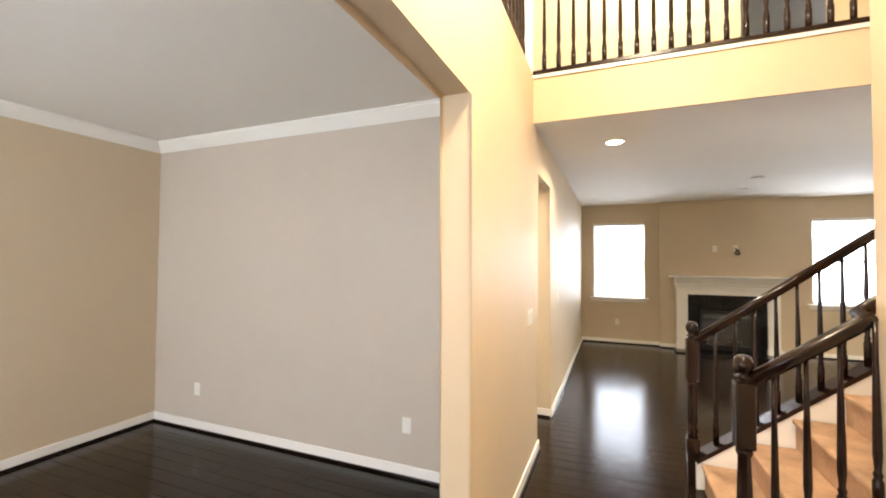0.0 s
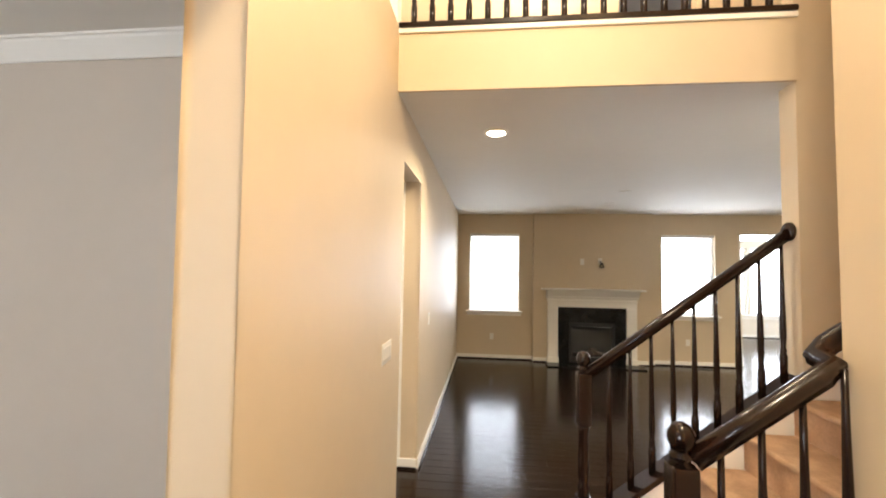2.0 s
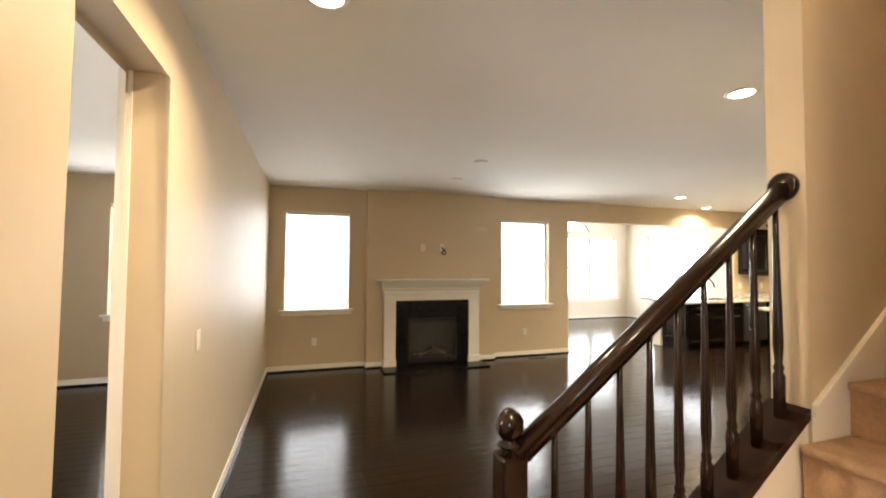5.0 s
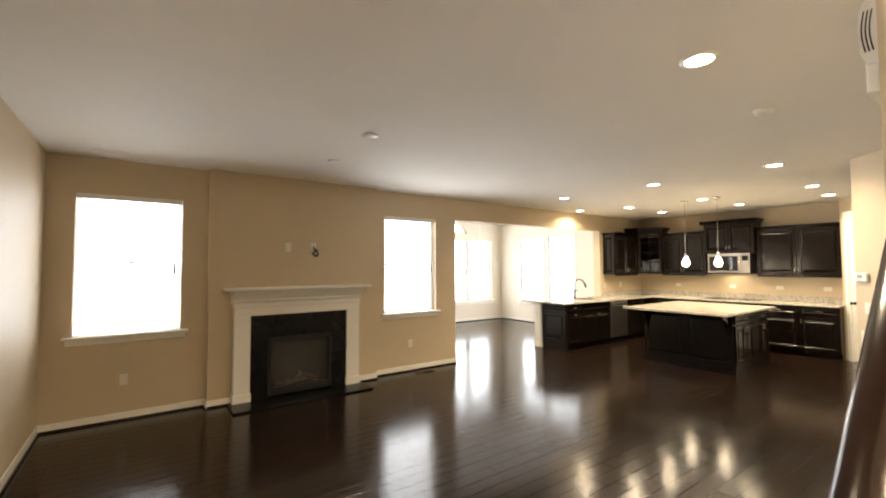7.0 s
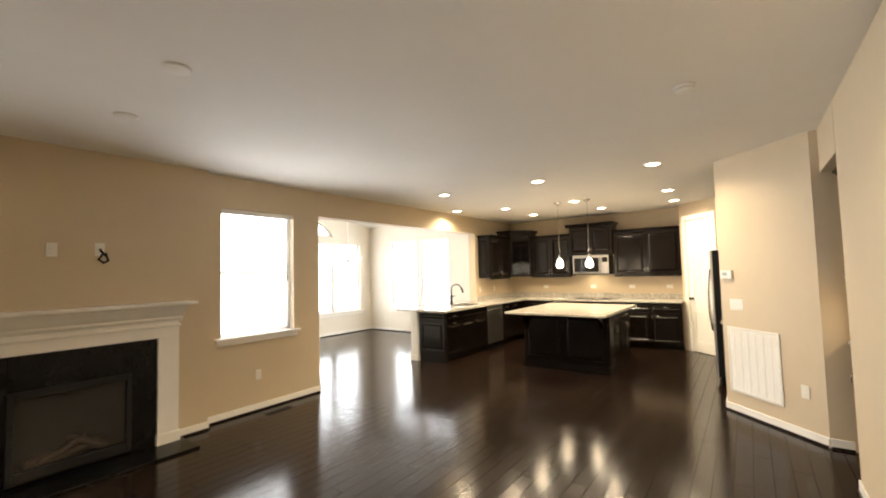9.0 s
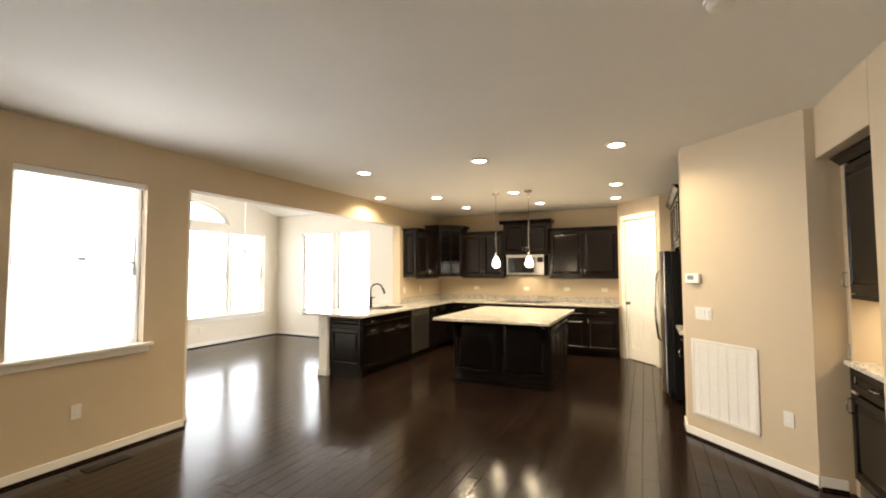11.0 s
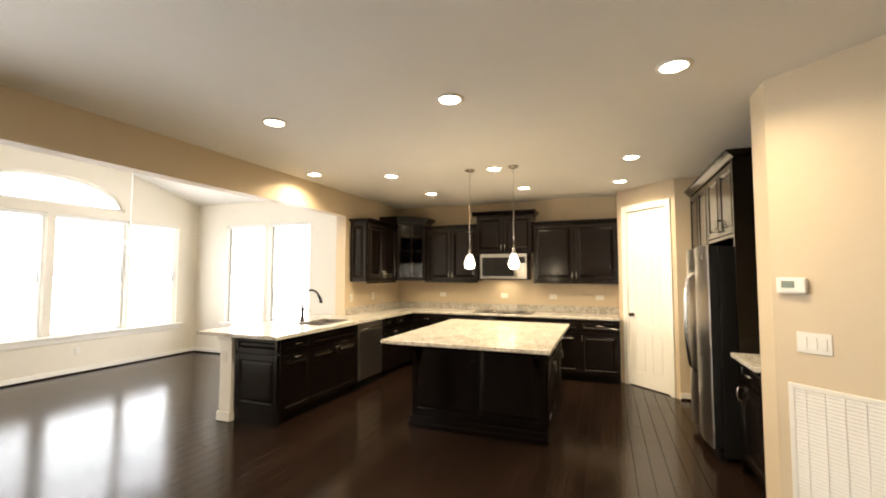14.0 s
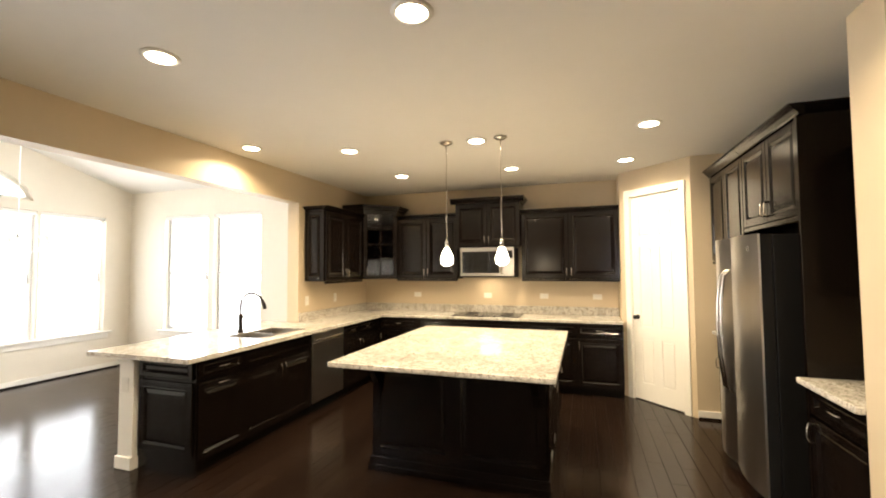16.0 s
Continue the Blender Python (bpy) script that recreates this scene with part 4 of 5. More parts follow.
base_cabinet(along_back(6.32), 0.60, "dark espresso base cabinet beside the cooktop", 1)
base_cabinet(along_back(5.72), 0.535, "dark espresso base cabinet beside the pantry", 1)

# worktops
def slab(name, rows, label, m=None):
    ob = part(name, boxes(*rows, bevel=0.006), GRANITE, None, "", m)
    return tagged(ob, label, "worktop")
SX0, SX1, SYA, SYB = 7.84, 8.47, 8.52, 8.92
def sheet(name, xs, ys, inside, z0, z1, mat):
    """One joined slab: the cells of a grid whose middle lies inside."""
    bm = bmesh.new()
    grid = {}
    cells = {(i, j) for i in range(len(xs) - 1) for j in range(len(ys) - 1) if inside((xs[i] + xs[i + 1]) / 2, (ys[j] + ys[j + 1]) / 2)}
    def v(i, j, top):
        if (i, j, top) not in grid:
            grid[i, j, top] = bm.verts.new((xs[i], ys[j], z1 if top else z0))
        return grid[i, j, top]
    for i, j in cells:
        for top in (0, 1):
            bm.faces.new([v(i, j, top), v(i + 1, j, top), v(i + 1, j + 1, top), v(i, j + 1, top)])
        for (a, b), (c, d), k in (((i, j), (i + 1, j), (i, j - 1)), ((i + 1, j), (i + 1, j + 1), (i + 1, j)), ((i + 1, j + 1), (i, j + 1), (i, j + 1)), ((i, j + 1), (i, j), (i - 1, j))):
            if k not in cells:
                bm.faces.new([v(a, b, 0), v(c, d, 0), v(c, d, 1), v(a, b, 1)])
    return part(name, bm, mat)


def on_worktop(x, y):
    if SX0 < x < SX1 and SYA < y < SYB:
        return False
    return x < 8.945 or y < YF - 0.004


tagged(sheet("worktop", [6.955, SX0, SX1, 8.945, 10.03], [8.345, SYA, SYB, YF - 0.003, 9.43], on_worktop, CT, 0.92, GRANITE), "long cream speckled granite peninsula worktop with sink cutout", "worktop")
slab("worktop", [(10.033, 5.184, CT, XB - 0.003, YF - 0.003, 0.92)], "cream speckled granite worktop along the back wall")
sp = thing("backsplash", pose(0, 0, 0), "low cream granite upstand along the kitchen walls", "backsplash")
part("strip", boxes((XB - 0.025, 5.184, 0.921, XB - 0.001, YF - 0.027, 1.03), bevel=0.003), GRANITE, sp)
part("strip", boxes((8.96, YF - 0.025, 0.921, XB - 0.027, YF - 0.001, 1.03), bevel=0.003), GRANITE, sp)
sink = thing("sink", pose(SX0, SYA, 0), "stainless steel double bowl sink", "sink")
sw = SX1 - SX0
sd = SYB - SYA
for a, b in ((0.0, sw / 2 - 0.012), (sw / 2 + 0.012, sw)):
    part("bowl", boxes((a, 0, 0.70, b, sd, 0.71), (a, 0, 0.71, a + 0.008, sd, 0.915), (b - 0.008, 0, 0.71, b, sd, 0.915), (a + 0.008, 0, 0.71, b - 0.008, 0.008, 0.915), (a + 0.008, sd - 0.008, 0.71, b - 0.008, sd, 0.915)), STEEL, sink)
part("divider", boxes((sw / 2 - 0.012, 0, 0.80, sw / 2 + 0.012, sd, 0.912), bevel=0.004), STEEL, sink)
part("rim", boxes((-0.02, -0.02, 0.9205, sw + 0.02, 0.0, 0.925), (-0.02, sd, 0.9205, sw + 0.02, sd + 0.02, 0.925), (-0.02, 0, 0.9205, 0, sd, 0.925), (sw, 0, 0.9205, sw + 0.02, sd, 0.925)), STEEL, sink)
faucet = thing("faucet", pose(8.12, 9.01, 0.92), "dark bronze gooseneck pull-down kitchen faucet", "faucet")
part("base", lathe([(0.032, 0), (0.03, 0.012), (0.022, 0.03), (0.02, 0.13), (0.024, 0.14), (0.024, 0.17), (0.015, 0.19)]), BRONZE, faucet)
arc = [(0, 0, 0.18), (0, 0, 0.30)] + [(0.5 * 0.2 * (1 - math.cos(math.pi * i / 10)) * 0.6, -0.8 * 0.1 * (1 - math.cos(math.pi * i / 10)), 0.30 + 0.10 * math.sin(math.pi * i / 10)) for i in range(1, 10)]
part("spout", tube(arc, 0.0125, 12), BRONZE, faucet)
tip = Vector(arc[-1])
part("spray_head", tube([tip, tip + Vector((0.015, -0.02, -0.05)), tip + Vector((0.02, -0.03, -0.10))], 0.019, 12), BRONZE, faucet)
part("lever", tube([(0.02, 0, 0.155), (0.06, -0.01, 0.165), (0.10, -0.015, 0.168)], 0.008), BRONZE, faucet)

# knee wall with post under the bar overhang
structure("knee_wall", boxes((7.20, 9.015, 0, 8.94, 9.16, CT - 0.002)), PAINT, "cream knee wall under the bar top")
post = thing("bar_post", pose(7.04, 9.015, 0), "cream square post with white base under the bar top", "post")
part("shaft", boxes((0, 0, 0, 0.155, 0.16, CT - 0.03), bevel=0.004), TRIM, post)
part("base", boxes((-0.014, -0.003, 0.002, 0.158, 0.176, 0.10), bevel=0.005), TRIM, post)
part("cap", boxes((-0.014, -0.003, CT - 0.045, 0.158, 0.176, CT - 0.002), bevel=0.005), TRIM, post)
outlet("wall_outlet", pose(7.039, 9.10, 0.66, 0, 0, -90), "white outlet on the bar post", 1, False)

# cooktop, microwave, hood cabinet
cook = thing("cooktop", pose(10.36, 6.88, 0.92), "black glass electric cooktop in the worktop", "cooktop")
part("glass_top", boxes((-0.25, -0.46, 0.001, 0.25, 0.46, 0.008), bevel=0.003), BLACKGLASS, cook)
for bx, by, r in ((-0.11, -0.25, 0.10), (0.12, -0.25, 0.075), (-0.11, 0.25, 0.075), (0.12, 0.25, 0.10)):
    part("burner_ring", lathe([(r, 0.0082), (r, 0.0090), (r - 0.004, 0.0092)], 28, None, (bx, by, 0)), APPLIANCE, cook)
for k in range(4):
    part("knob", lathe([(0.018, 0.008), (0.018, 0.02), (0.015, 0.026), (0.003, 0.027)], 14, None, (-0.21, -0.12 + 0.08 * k, 0)), CHROME, cook)
UZ0, UZ1 = 1.415, 2.30
wall_cabinet(along_back(8.262), 0.942, UZ0, UZ1, "dark espresso double wall cabinet beside the microwave", 2, crown=0.05, ends=(False, False))
wall_cabinet(along_back(7.318), 0.90, 1.86, 2.46, "tall dark hood cabinet above the microwave with stepped crown", 2, 0.40, crown=0.075)
wall_cabinet(along_back(6.415), 1.23, UZ0, UZ1, "wide dark espresso wall cabinet beside the pantry", 2, crown=0.05, ends=(False, False))
mw = thing("microwave", along_back(7.255), "stainless over-range microwave with dark glass door", "microwave")
part("body", boxes((0.005, -0.38, 1.44, 0.755, 0, 1.855)), APPLIANCE, mw)
part("door", boxes((0.005, -0.405, 1.455, 0.60, -0.38, 1.850), bevel=0.006), STEEL, mw)
part("window", boxes((0.035, -0.409, 1.495, 0.555, -0.404, 1.795), bevel=0.004), BLACKGLASS, mw, "dark glass window")
part("control_panel", boxes((0.605, -0.405, 1.455, 0.755, -0.38, 1.850), bevel=0.005), STEEL, mw)
part("display", boxes((0.625, -0.408, 1.70, 0.735, -0.404, 1.80)), BLACKGLASS, mw)
part("handle", tube([(0.585, -0.405, 1.49), (0.585, -0.44, 1.51), (0.585, -0.44, 1.80), (0.585, -0.405, 1.82)], 0.009), CHROME, mw)
area("hood_lamp", pose(XB - 0.2, 6.88, 1.425), 0.10, 0.30, 3, WARM)
area("niche_counter_lamp", pose(5.66, 3.15, 1.34), 0.6, 0.05, 7, WARM)
# side run on the sunroom wall, then the diagonal glass corner cabinet
wall_cabinet(pose(9.07, YF - 0.005, 0), 0.91, UZ0, UZ1, "dark espresso wall cabinet beside the sunroom opening", 2, crown=0.05, ends=(True, False))
endw = thing("cabinet_end_panel", pose(9.068, YF - 0.005, 0, 0, 0, -90), "dark raised end panel of the wall cabinet", "panel")
front("panel_front", endw, 0.01, 0.29, UZ0 + 0.005, UZ1 - 0.005, 0.0)
dcab = thing("corner_cabinet", pose(9.98, YF - 0.005, 0), "tall dark diagonal corner cabinet with glass door", "cabinet", "wall cabinets")
cs = 0.675
foot = [(0, 0), (0, -0.31), (0.365, -cs), (cs, -cs), (cs, 0)]
CZ0, CZ1 = UZ0, 2.43
part("top_board", prism(foot, "z", CZ1 - 0.02, CZ1), WOOD, dcab)
part("bottom_board", prism(foot, "z", CZ0, CZ0 + 0.02), WOOD, dcab)
part("back_board", boxes((0.0, -0.31, CZ0 + 0.02, 0.016, 0, CZ1 - 0.02), (0.365, -cs, CZ0 + 0.02, cs, -cs + 0.016, CZ1 - 0.02), (0.016, -0.016, CZ0 + 0.02, cs, 0, CZ1 - 0.02), (cs - 0.016, -cs + 0.016, CZ0 + 0.02, cs, -0.016, CZ1 - 0.02)), WOOD, dcab)
for k in range(1, 4):
    part("shelf", prism([(0.03, -0.03), (0.03, -0.29), (0.36, -cs + 0.03), (cs - 0.03, -cs + 0.03), (cs - 0.03, -0.03)], "z", CZ0 + k * 0.25, CZ0 + k * 0.25 + 0.018), WOOD, dcab)
dl = math.hypot(0.365, cs - 0.31)
glass_door = front("door", dcab, 0.0, dl, CZ0 + 0.005, CZ1 - 0.005, 0.0, glass=True, handle=(0.05, CZ0 + 0.12, True))
glass_door.matrix_basis = pose(0, -0.31, 0, 0, 0, math.degrees(math.atan2(-(cs - 0.31), 0.365)))
part("crown", prism([(-0.03, 0), (-0.03, -0.325), (0.345, -cs - 0.03), (cs, -cs - 0.03), (cs, 0)], "z", CZ1, CZ1 + 0.03), WOOD, dcab)
part("crown", prism([(-0.06, 0), (-0.06, -0.345), (0.335, -cs - 0.06), (cs, -cs - 0.06), (cs, 0)], "z", CZ1 + 0.03, CZ1 + 0.065), WOOD, dcab)

# outlets over the worktop
for y in (8.05, 6.95, 6.15, 5.45):
    outlet("wall_outlet", pose(XB, y, 1.17, 0, 0, -90) @ pose(0, 0, 0, 0, 90, 0), "white horizontal outlet above the granite upstand", 1, False, group="kitchen outlets")
for x in (9.12, 9.75):
    outlet("wall_outlet", pose(x, YF, 1.17), "white outlet above the granite upstand", 1, x > 9.5, group="kitchen outlets")

# island
isl = thing("kitchen_island", pose(7.65, 5.87, 0), "dark espresso panelled kitchen island", "island")
part("body", boxes((0.02, 0.02, 0.10, 1.41, 1.36, CT - 0.001)), WOOD, isl)
part("toe_kick", boxes((0.0, 0.0, 0.0, 1.36, 1.38, 0.10), bevel=0.004), WOOD, isl)
part("base_moulding", boxes((-0.012, -0.012, 0.002, 0.0, 1.392, 0.045), bevel=0.004), WOOD, isl)
for a, b in ((0.02, 0.69), (0.69, 1.36)):
    fpn = front("end_panel", isl, -b, -a, 0.12, CT - 0.01, 0.0)
    fpn.matrix_basis = pose(0.02, 0, 0, 0, 0, -90)
for k in range(2):
    a = 0.05 + k * 0.68
    front("drawer_front", isl, a, a + 0.67, 0.72, CT - 0.012, 0.02, False, (a + 0.335, 0.80, False))
    front("door", isl, a, a + 0.335, 0.12, 0.70, 0.02, True, (a + 0.30, 0.61, True))
    front("door", isl, a + 0.335, a + 0.67, 0.12, 0.70, 0.02, True, (a + 0.37, 0.61, True))
for y in (0.06, 1.28):
    part("corbel", prism([(0.0, CT - 0.001), (0.0, CT - 0.30), (-0.03, CT - 0.29), (-0.05, CT - 0.2), (-0.12, CT - 0.10), (-0.24, CT - 0.055), (-0.26, CT - 0.001)], "y", y, y + 0.05), WOOD, isl)
slab("island_worktop", [(7.18, 5.785, CT, 9.13, 7.33, 0.92)], "cream speckled granite island worktop with front overhang")

# refrigerator wall
YW = 3.755
base_cabinet(pose(7.65, YW, 0, 0, 0, 180), 0.565, "dark base cabinet under the coffee counter", 1, depth=0.64)
slab("worktop", [(7.085, YW, CT, 7.652, 4.455, 0.92)], "cream granite top beside the refrigerator")
wall_cabinet(pose(7.65, YW, 0, 0, 0, 180), 0.565, UZ0, 2.30, "dark wall cabinet above the coffee counter", 1, 0.33)
fcab = wall_cabinet(pose(8.625, YW, 0, 0, 0, 180), 0.93, 1.87, 2.47, "dark cabinet above the refrigerator with two doors", 2, 0.625, crown=0.07, ends=(False, True))
part("side_panel", boxes((0.935, -0.64, 0, 0.968, 0, 2.47), bevel=0.002), WOOD, fcab, "tall dark side panel")
wall_cabinet(pose(9.535, YW, 0, 0, 0, 180), 0.905, 1.62, 2.47, "dark wall cabinet past the refrigerator", 2, 0.625, crown=0.07, ends=(False, False))
base_cabinet(pose(9.535, YW, 0, 0, 0, 180), 0.66, "dark base cabinet past the refrigerator", 1)
slab("worktop", [(8.86, YW, CT, 9.55, 4.40, 0.92)], "short cream granite top past the refrigerator")
fr = thing("refrigerator", pose(7.83, 3.815, 0), "stainless steel side-by-side refrigerator with dark sides", "refrigerator")
part("body", boxes((0.0, 0.0, 0.03, 0.91, 0.66, 1.77), bevel=0.006), APPLIANCE, fr)
def fridge_door(x0, x1):
    n = 8
    pts = [(x0, 0.665)] + [(x0 + (x1 - x0) * i / n, 0.716 + 0.042 * math.sin(math.pi * (0.10 + 0.80 * (i / n)))) for i in range(n + 1)] + [(x1, 0.665)]
    return prism(pts, "z", 0.10, 1.775)


def fridge_skin(x0, x1):
    """The rounded steel face of a refrigerator door, 10 mm thick."""
    n = 14
    arc = [0.728 + 0.042 * math.sin(math.pi * (0.10 + 0.80 * (i / n))) for i in range(n + 1)]
    pts = [(x0 + (x1 - x0) * i / n, y) for i, y in enumerate(arc)]
    return prism(pts + [(u, v - 0.012) for u, v in pts[::-1]], "z", 0.098, 1.778)
d1 = part("door", fridge_door(0.004, 0.53), APPLIANCE, fr)
d2 = part("door", fridge_door(0.536, 0.906), APPLIANCE, fr)
part("steel_face", fridge_skin(0.003, 0.531), STEEL, d1, "brushed steel face")
part("steel_face", fridge_skin(0.535, 0.907), STEEL, d2, "brushed steel face")
for x, d in ((0.495, d1), (0.572, d2)):
    part("handle", tube([(x, 0.76, 0.62), (x, 0.80, 0.66), (x, 0.825, 0.9), (x, 0.83, 1.1), (x, 0.825, 1.3), (x, 0.80, 1.50), (x, 0.76, 1.54)], 0.013), CHROME, d, "long curved steel handle")
part("badge", boxes((0.10, 0.758, 1.67, 0.13, 0.762, 1.70)), CHROME, fr)
part("foot_grille", boxes((0.02, 0.60, 0.0, 0.89, 0.70, 0.095), bevel=0.004), BLACK, fr)

# niche with coffee-bar cabinets
base_cabinet(pose(6.06, 2.885, 0, 0, 0, 180), 0.805, "dark base cabinet in the wall niche", 1, depth=0.60)
slab("worktop", [(5.255, 2.885, CT, 6.062, 3.515, 0.92)], "cream speckled granite niche top")
sp2 = thing("backsplash", pose(0, 0, 0), "granite upstand in the niche", "backsplash")
part("strip", boxes((6.038, 2.91, 0.921, 6.062, 3.49, 1.03), (5.255, 2.885, 0.921, 6.035, 2.908, 1.03), bevel=0.003), GRANITE, sp2)
wall_cabinet(pose(6.06, 2.885, 0, 0, 0, 180), 0.805, 1.38, 2.29, "dark wall cabinet in the wall niche", 1, 0.59, crown=0.06, ends=(False, False))

# ---- lamps ----
CANS = [(0.41, 4.18), (3.07, 4.36), (6.28, 7.80), (6.36, 6.34), (6.39, 4.97), (8.37, 5.09), (9.55, 5.16), (8.24, 7.80), (9.46, 7.78), (8.34, 6.53), (9.53, 6.40), (7.83, 8.63)]
for x, y in CANS:
    c = thing("recessed_light", pose(x, y, H), "round recessed ceiling light, switched on", "light", "recessed ceiling lights")
    part("trim_ring", lathe([(0.098, -0.0005), (0.098, -0.006), (0.080, -0.012), (0.073, -0.010), (0.073, -0.002)], 28), PLASTIC, c)
    part("lens", lathe([(0.072, -0.004), (0.070, -0.009), (0.03, -0.012), (0.004, -0.0125)], 24), LAMP, c, "glowing lamp lens")
    la = area("can_lamp", pose(x, y, H - 0.03), 0.13, 0.13, CAN_W, WARM, 150)
    la.data.shape = "DISK"
for y in (6.81, 6.30):
    p = thing("pendant_light", pose(8.30, y, H), "small glass pendant lamp hanging over the island", "light", "island pendants")
    part("canopy", lathe([(0.062, -0.001), (0.060, -0.012), (0.03, -0.028), (0.008, -0.032)]), CHROME, p)
    part("cord", tube([(0.003 * math.sin(k * 1.3), 0.003 * math.cos(k * 1.7), -0.03 - 0.088 * k) for k in range(11)], 0.0045, 8), CHROME, p)
    part("socket", lathe([(0.012, -0.92), (0.016, -0.94), (0.018, -0.985), (0.012, -0.99)]), CHROME, p)
    part("shade", lathe([(0.016, -0.985), (0.03, -1.0), (0.050, -1.05), (0.060, -1.095), (0.052, -1.135), (0.022, -1.15), (0.004, -1.152)]), SHADE, p, "glowing frosted teardrop shade")
    pl = new("pendant_lamp", bpy.data.lights.new("pendant_lamp", "POINT"))
    pl.data.energy, pl.data.color, pl.data.shadow_soft_size, pl.location = 8, WARM, 0.05, (8.30, y, H - 1.22)
for x, y, r in ((4.28, 4.43, 0.065),):
    s = thing("smoke_detector", pose(x, y, H), "round white smoke detector on the ceiling", "detector")
    part("base", lathe([(r, -0.0005), (r, -0.012), (r * 0.95, -0.016)]), PLASTIC, s)
    part("cover", lathe([(r * 0.85, -0.016), (r * 0.8, -0.035), (r * 0.5, -0.042), (0.005, -0.043)]), PLASTIC, s)
for x, y in ((2.17, 6.64), (2.24, 7.64)):
    s = thing("ceiling_cover", pose(x, y, H), "round white blank cover on the ceiling", "cover")
    part("plate", lathe([(0.075, -0.0005), (0.075, -0.006), (0.06, -0.011), (0.004, -0.012)]), PLASTIC, s)
chan = thing("chandelier", pose(XM, 11.2, RIDGE), "five-arm pale chandelier with white glass shades in the sunroom", "light")
part("canopy", lathe([(0.065, 0.03), (0.065, -0.06), (0.02, -0.08)]), CHROME, chan)
part("stem", tube([(0, 0, -0.06), (0, 0, -1.2), (0, 0, -1.72)], 0.006, 8), OPAL, chan)
part("hub", lathe([(0.012, -1.60), (0.03, -1.64), (0.045, -1.70), (0.03, -1.76), (0.008, -1.80)]), OPAL, chan)
for k in range(5):
    a = 2 * math.pi * k / 5 + 0.3
    ca, sa = math.cos(a), math.sin(a)
    arm = part("arm", tube([(0.03 * ca, 0.03 * sa, -1.70), (0.12 * ca, 0.12 * sa, -1.78), (0.22 * ca, 0.22 * sa, -1.76), (0.27 * ca, 0.27 * sa, -1.69)], 0.006, 8), OPAL, chan)
    part("shade", lathe([(0.012, -1.69), (0.02, -1.675), (0.032, -1.63), (0.038, -1.60), (0.036, -1.60)], 16, None, (0.27 * ca, 0.27 * sa, 0)), OPAL, arm, "white glass shade")
ch = thing("foyer_lamp", pose(0.75, 1.10, TOP), "large round glass pendant lamp high in the foyer", "light")
part("canopy", lathe([(0.10, -0.001), (0.10, -0.03), (0.02, -0.05)]), CHROME, ch)
part("stem", tube([(0, 0, -0.04), (0, 0, -0.6), (0, 0, -1.15)], 0.01), CHROME, ch)
part("shade", lathe([(0.02, -1.15), (0.16, -1.20), (0.20, -1.28), (0.15, -1.37), (0.01, -1.40)]), SHADE, ch, "glowing glass bowl")
fl = new("foyer_light", bpy.data.lights.new("foyer_light", "POINT"))
fl.data.energy, fl.data.color, fl.data.shadow_soft_size, fl.location = FOYER_W, (1.0, 0.78, 0.50), 0.2, (0.75, 1.10, TOP - 1.75)
lf = thing("loft_lamp", pose(0.9, 4.3, TOP), "round glass ceiling lamp in the loft", "light")
part("shade", lathe([(0.16, -0.001), (0.18, -0.06), (0.12, -0.13), (0.01, -0.15)]), SHADE, lf, "glowing glass bowl")
fl2 = new("loft_light", bpy.data.lights.new("loft_light", "POINT"))
fl2.data.energy, fl2.data.color, fl2.data.shadow_soft_size, fl2.location = 170, (1.0, 0.80, 0.52), 0.15, (0.9, 4.3, TOP - 0.35)

# ---- plank floor ----
PW, PL = 0.121, 1.15
floor = structure("floor", boxes((-4.05, -1.9, -0.0119, XB, YF + T, -0.0075)), SEAM, "dark espresso hardwood plank floor, glossy", "floor")


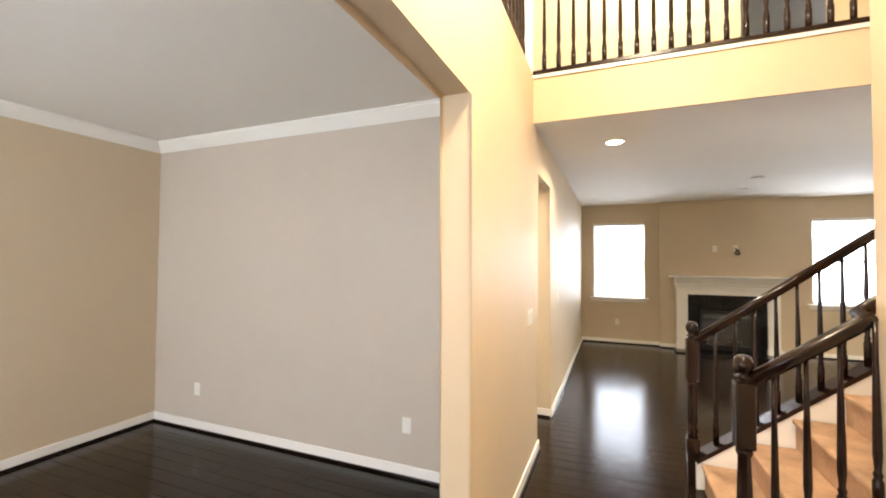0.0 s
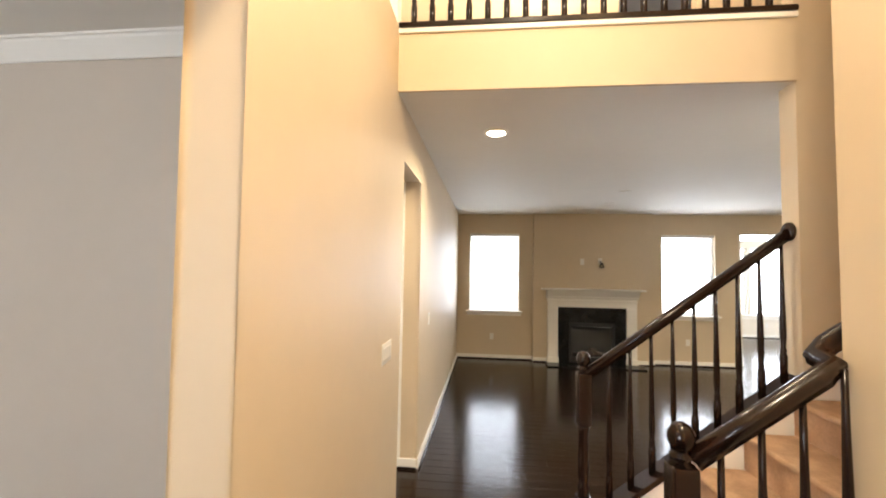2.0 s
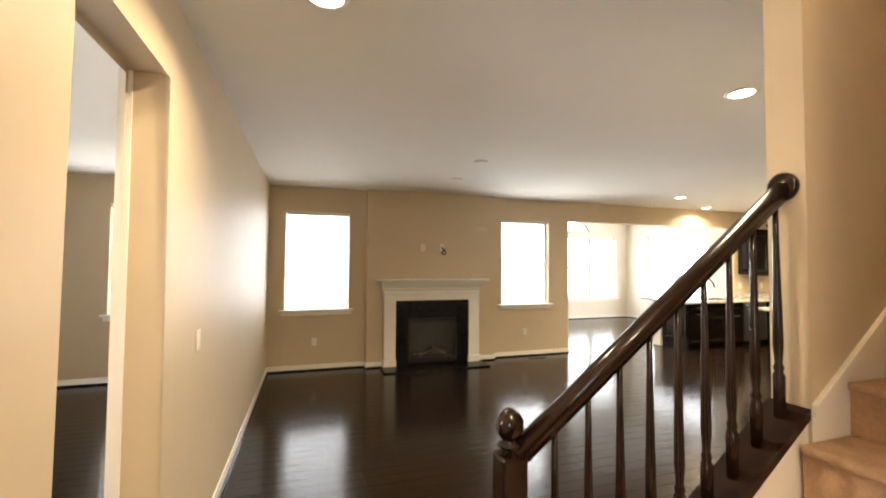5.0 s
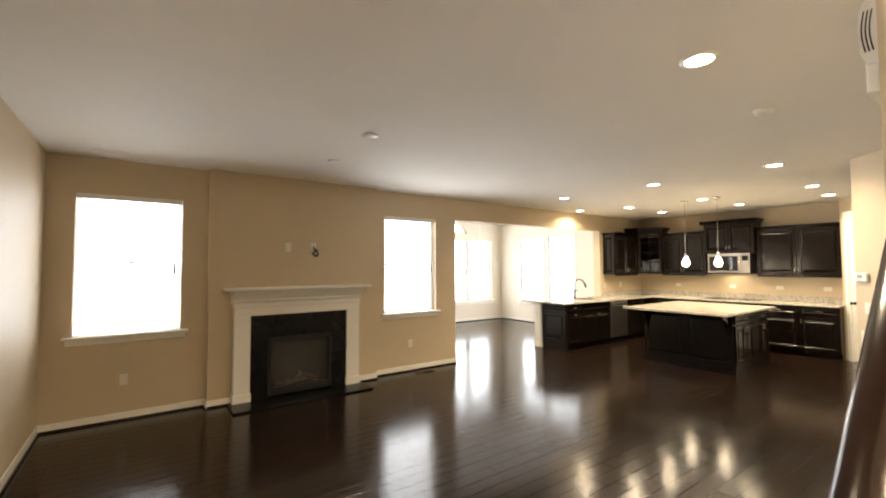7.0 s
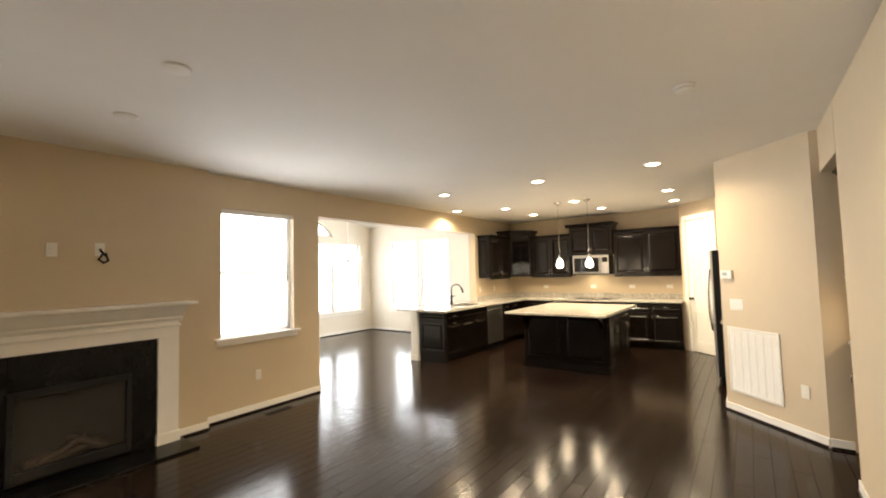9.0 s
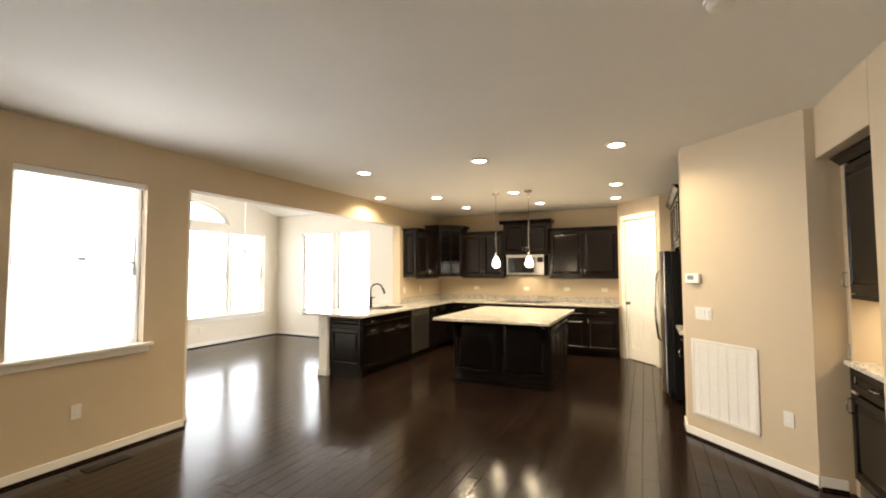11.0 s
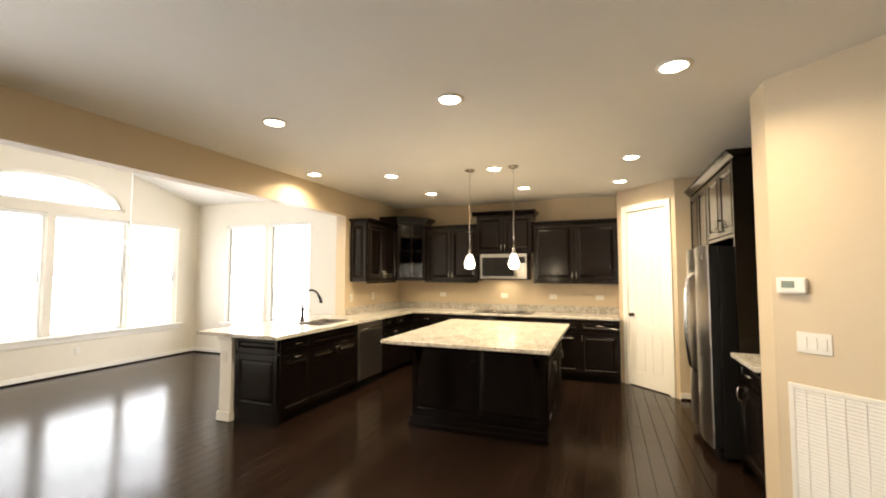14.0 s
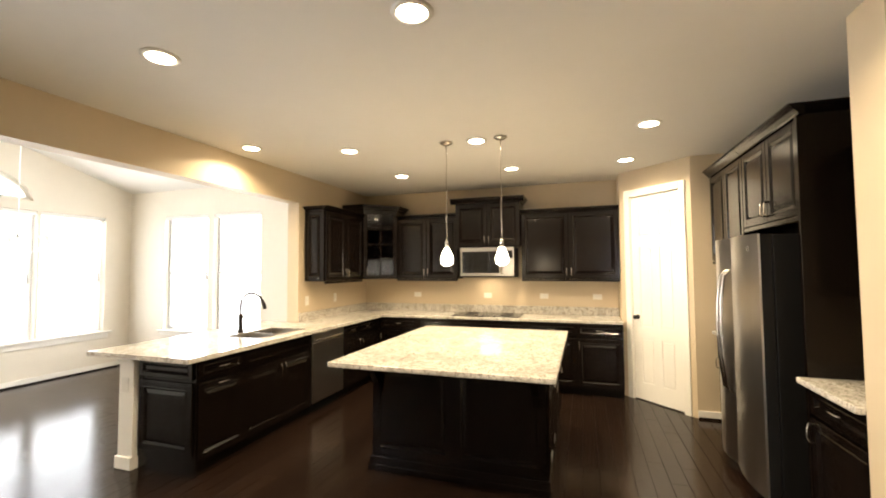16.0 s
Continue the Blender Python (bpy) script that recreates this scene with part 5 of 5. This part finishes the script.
def plank_mesh(n):
    bm = bmesh.new()
    g, b = 0.0006, 0.0014
    lo = [bm.verts.new(v) for v in ((g, g, -0.007), (n - g, g, -0.007), (n - g, PW - g, -0.007), (g, PW - g, -0.007))]
    md = [bm.verts.new((v.co.x, v.co.y, -0.0015)) for v in lo]
    hi = [bm.verts.new(v) for v in ((g + b, g + b, 0), (n - g - b, g + b, 0), (n - g - b, PW - g - b, 0), (g + b, PW - g - b, 0))]
    for a, c in ((lo, md), (md, hi)):
        for i in range(4):
            bm.faces.new((a[i], a[(i + 1) % 4], c[(i + 1) % 4], c[i]))
    bm.faces.new(hi)
    return finish("plank", bm, FLOOR)


rng = random.Random(4)
plank_me = {n: plank_mesh(n) for n in (0.75, 0.95, 1.15, 1.35)}
single = 0
loose = []
ZONES = [(XL - T, 3.36, XB, YF + T), (XL - T, -1.75, 1.44, 3.36), (-3.89, -1.75, XL - T, YD), (-3.89, YD + 0.14, XL - T, YF), (XS0, YF + T, XS1, YS)]
for zi, (x0, y0, x1, y1) in enumerate(ZONES):
    y = y0
    while y < y1 - 0.02:
        x = x0 - rng.uniform(0, 0.6)
        while x < x1:
            n = rng.choice((0.75, 0.95, 1.15, 1.35))
            tilt = (rng.gauss(0, 0.06), rng.gauss(0, 0.015))
            inside = x >= x0 and x + n <= x1 and y + PW <= y1
            if zi == 0 and inside and single < 299 and 0.3 < x < 6.6 and 3.6 < y < 8.2:
                ob = new("plank", plank_me[n])
                ob.parent = floor
                ob.matrix_basis = pose(x, y, 0, tilt[0], tilt[1], 0)
                single += 1
            else:
                a, b, w = max(x, x0), min(x + n, x1), min(PW, y1 - y)
                if b - a > 0.02 and w > 0.01:
                    loose.append((a, y, b, y + w, tilt[0]))
            x += n
        y += PW
verts, faces = [], []
for a, c, b, d, tl in loose:
    k = len(verts)
    dz = (d - c) * math.tan(radians(tl)) / 2
    g, v = 0.0006, 0.0020
    verts += [(a + g, c + g, -0.006), (b - g, c + g, -0.006), (b - g, d - g, -0.006), (a + g, d - g, -0.006)]
    verts += [(a + v, c + v, -dz), (b - v, c + v, -dz), (b - v, d - v, dz), (a + v, d - v, dz)]
    faces += [(k, k + 1, k + 5, k + 4), (k + 1, k + 2, k + 6, k + 5), (k + 2, k + 3, k + 7, k + 6), (k + 3, k, k + 4, k + 7), (k + 4, k + 5, k + 6, k + 7)]
me = bpy.data.meshes.new("planks")
me.from_pydata(verts, [], faces)
me.materials.append(FLOOR)
rest = tagged(new("planks", me), "dark espresso hardwood planks", kind="stuff")
rest.parent = floor
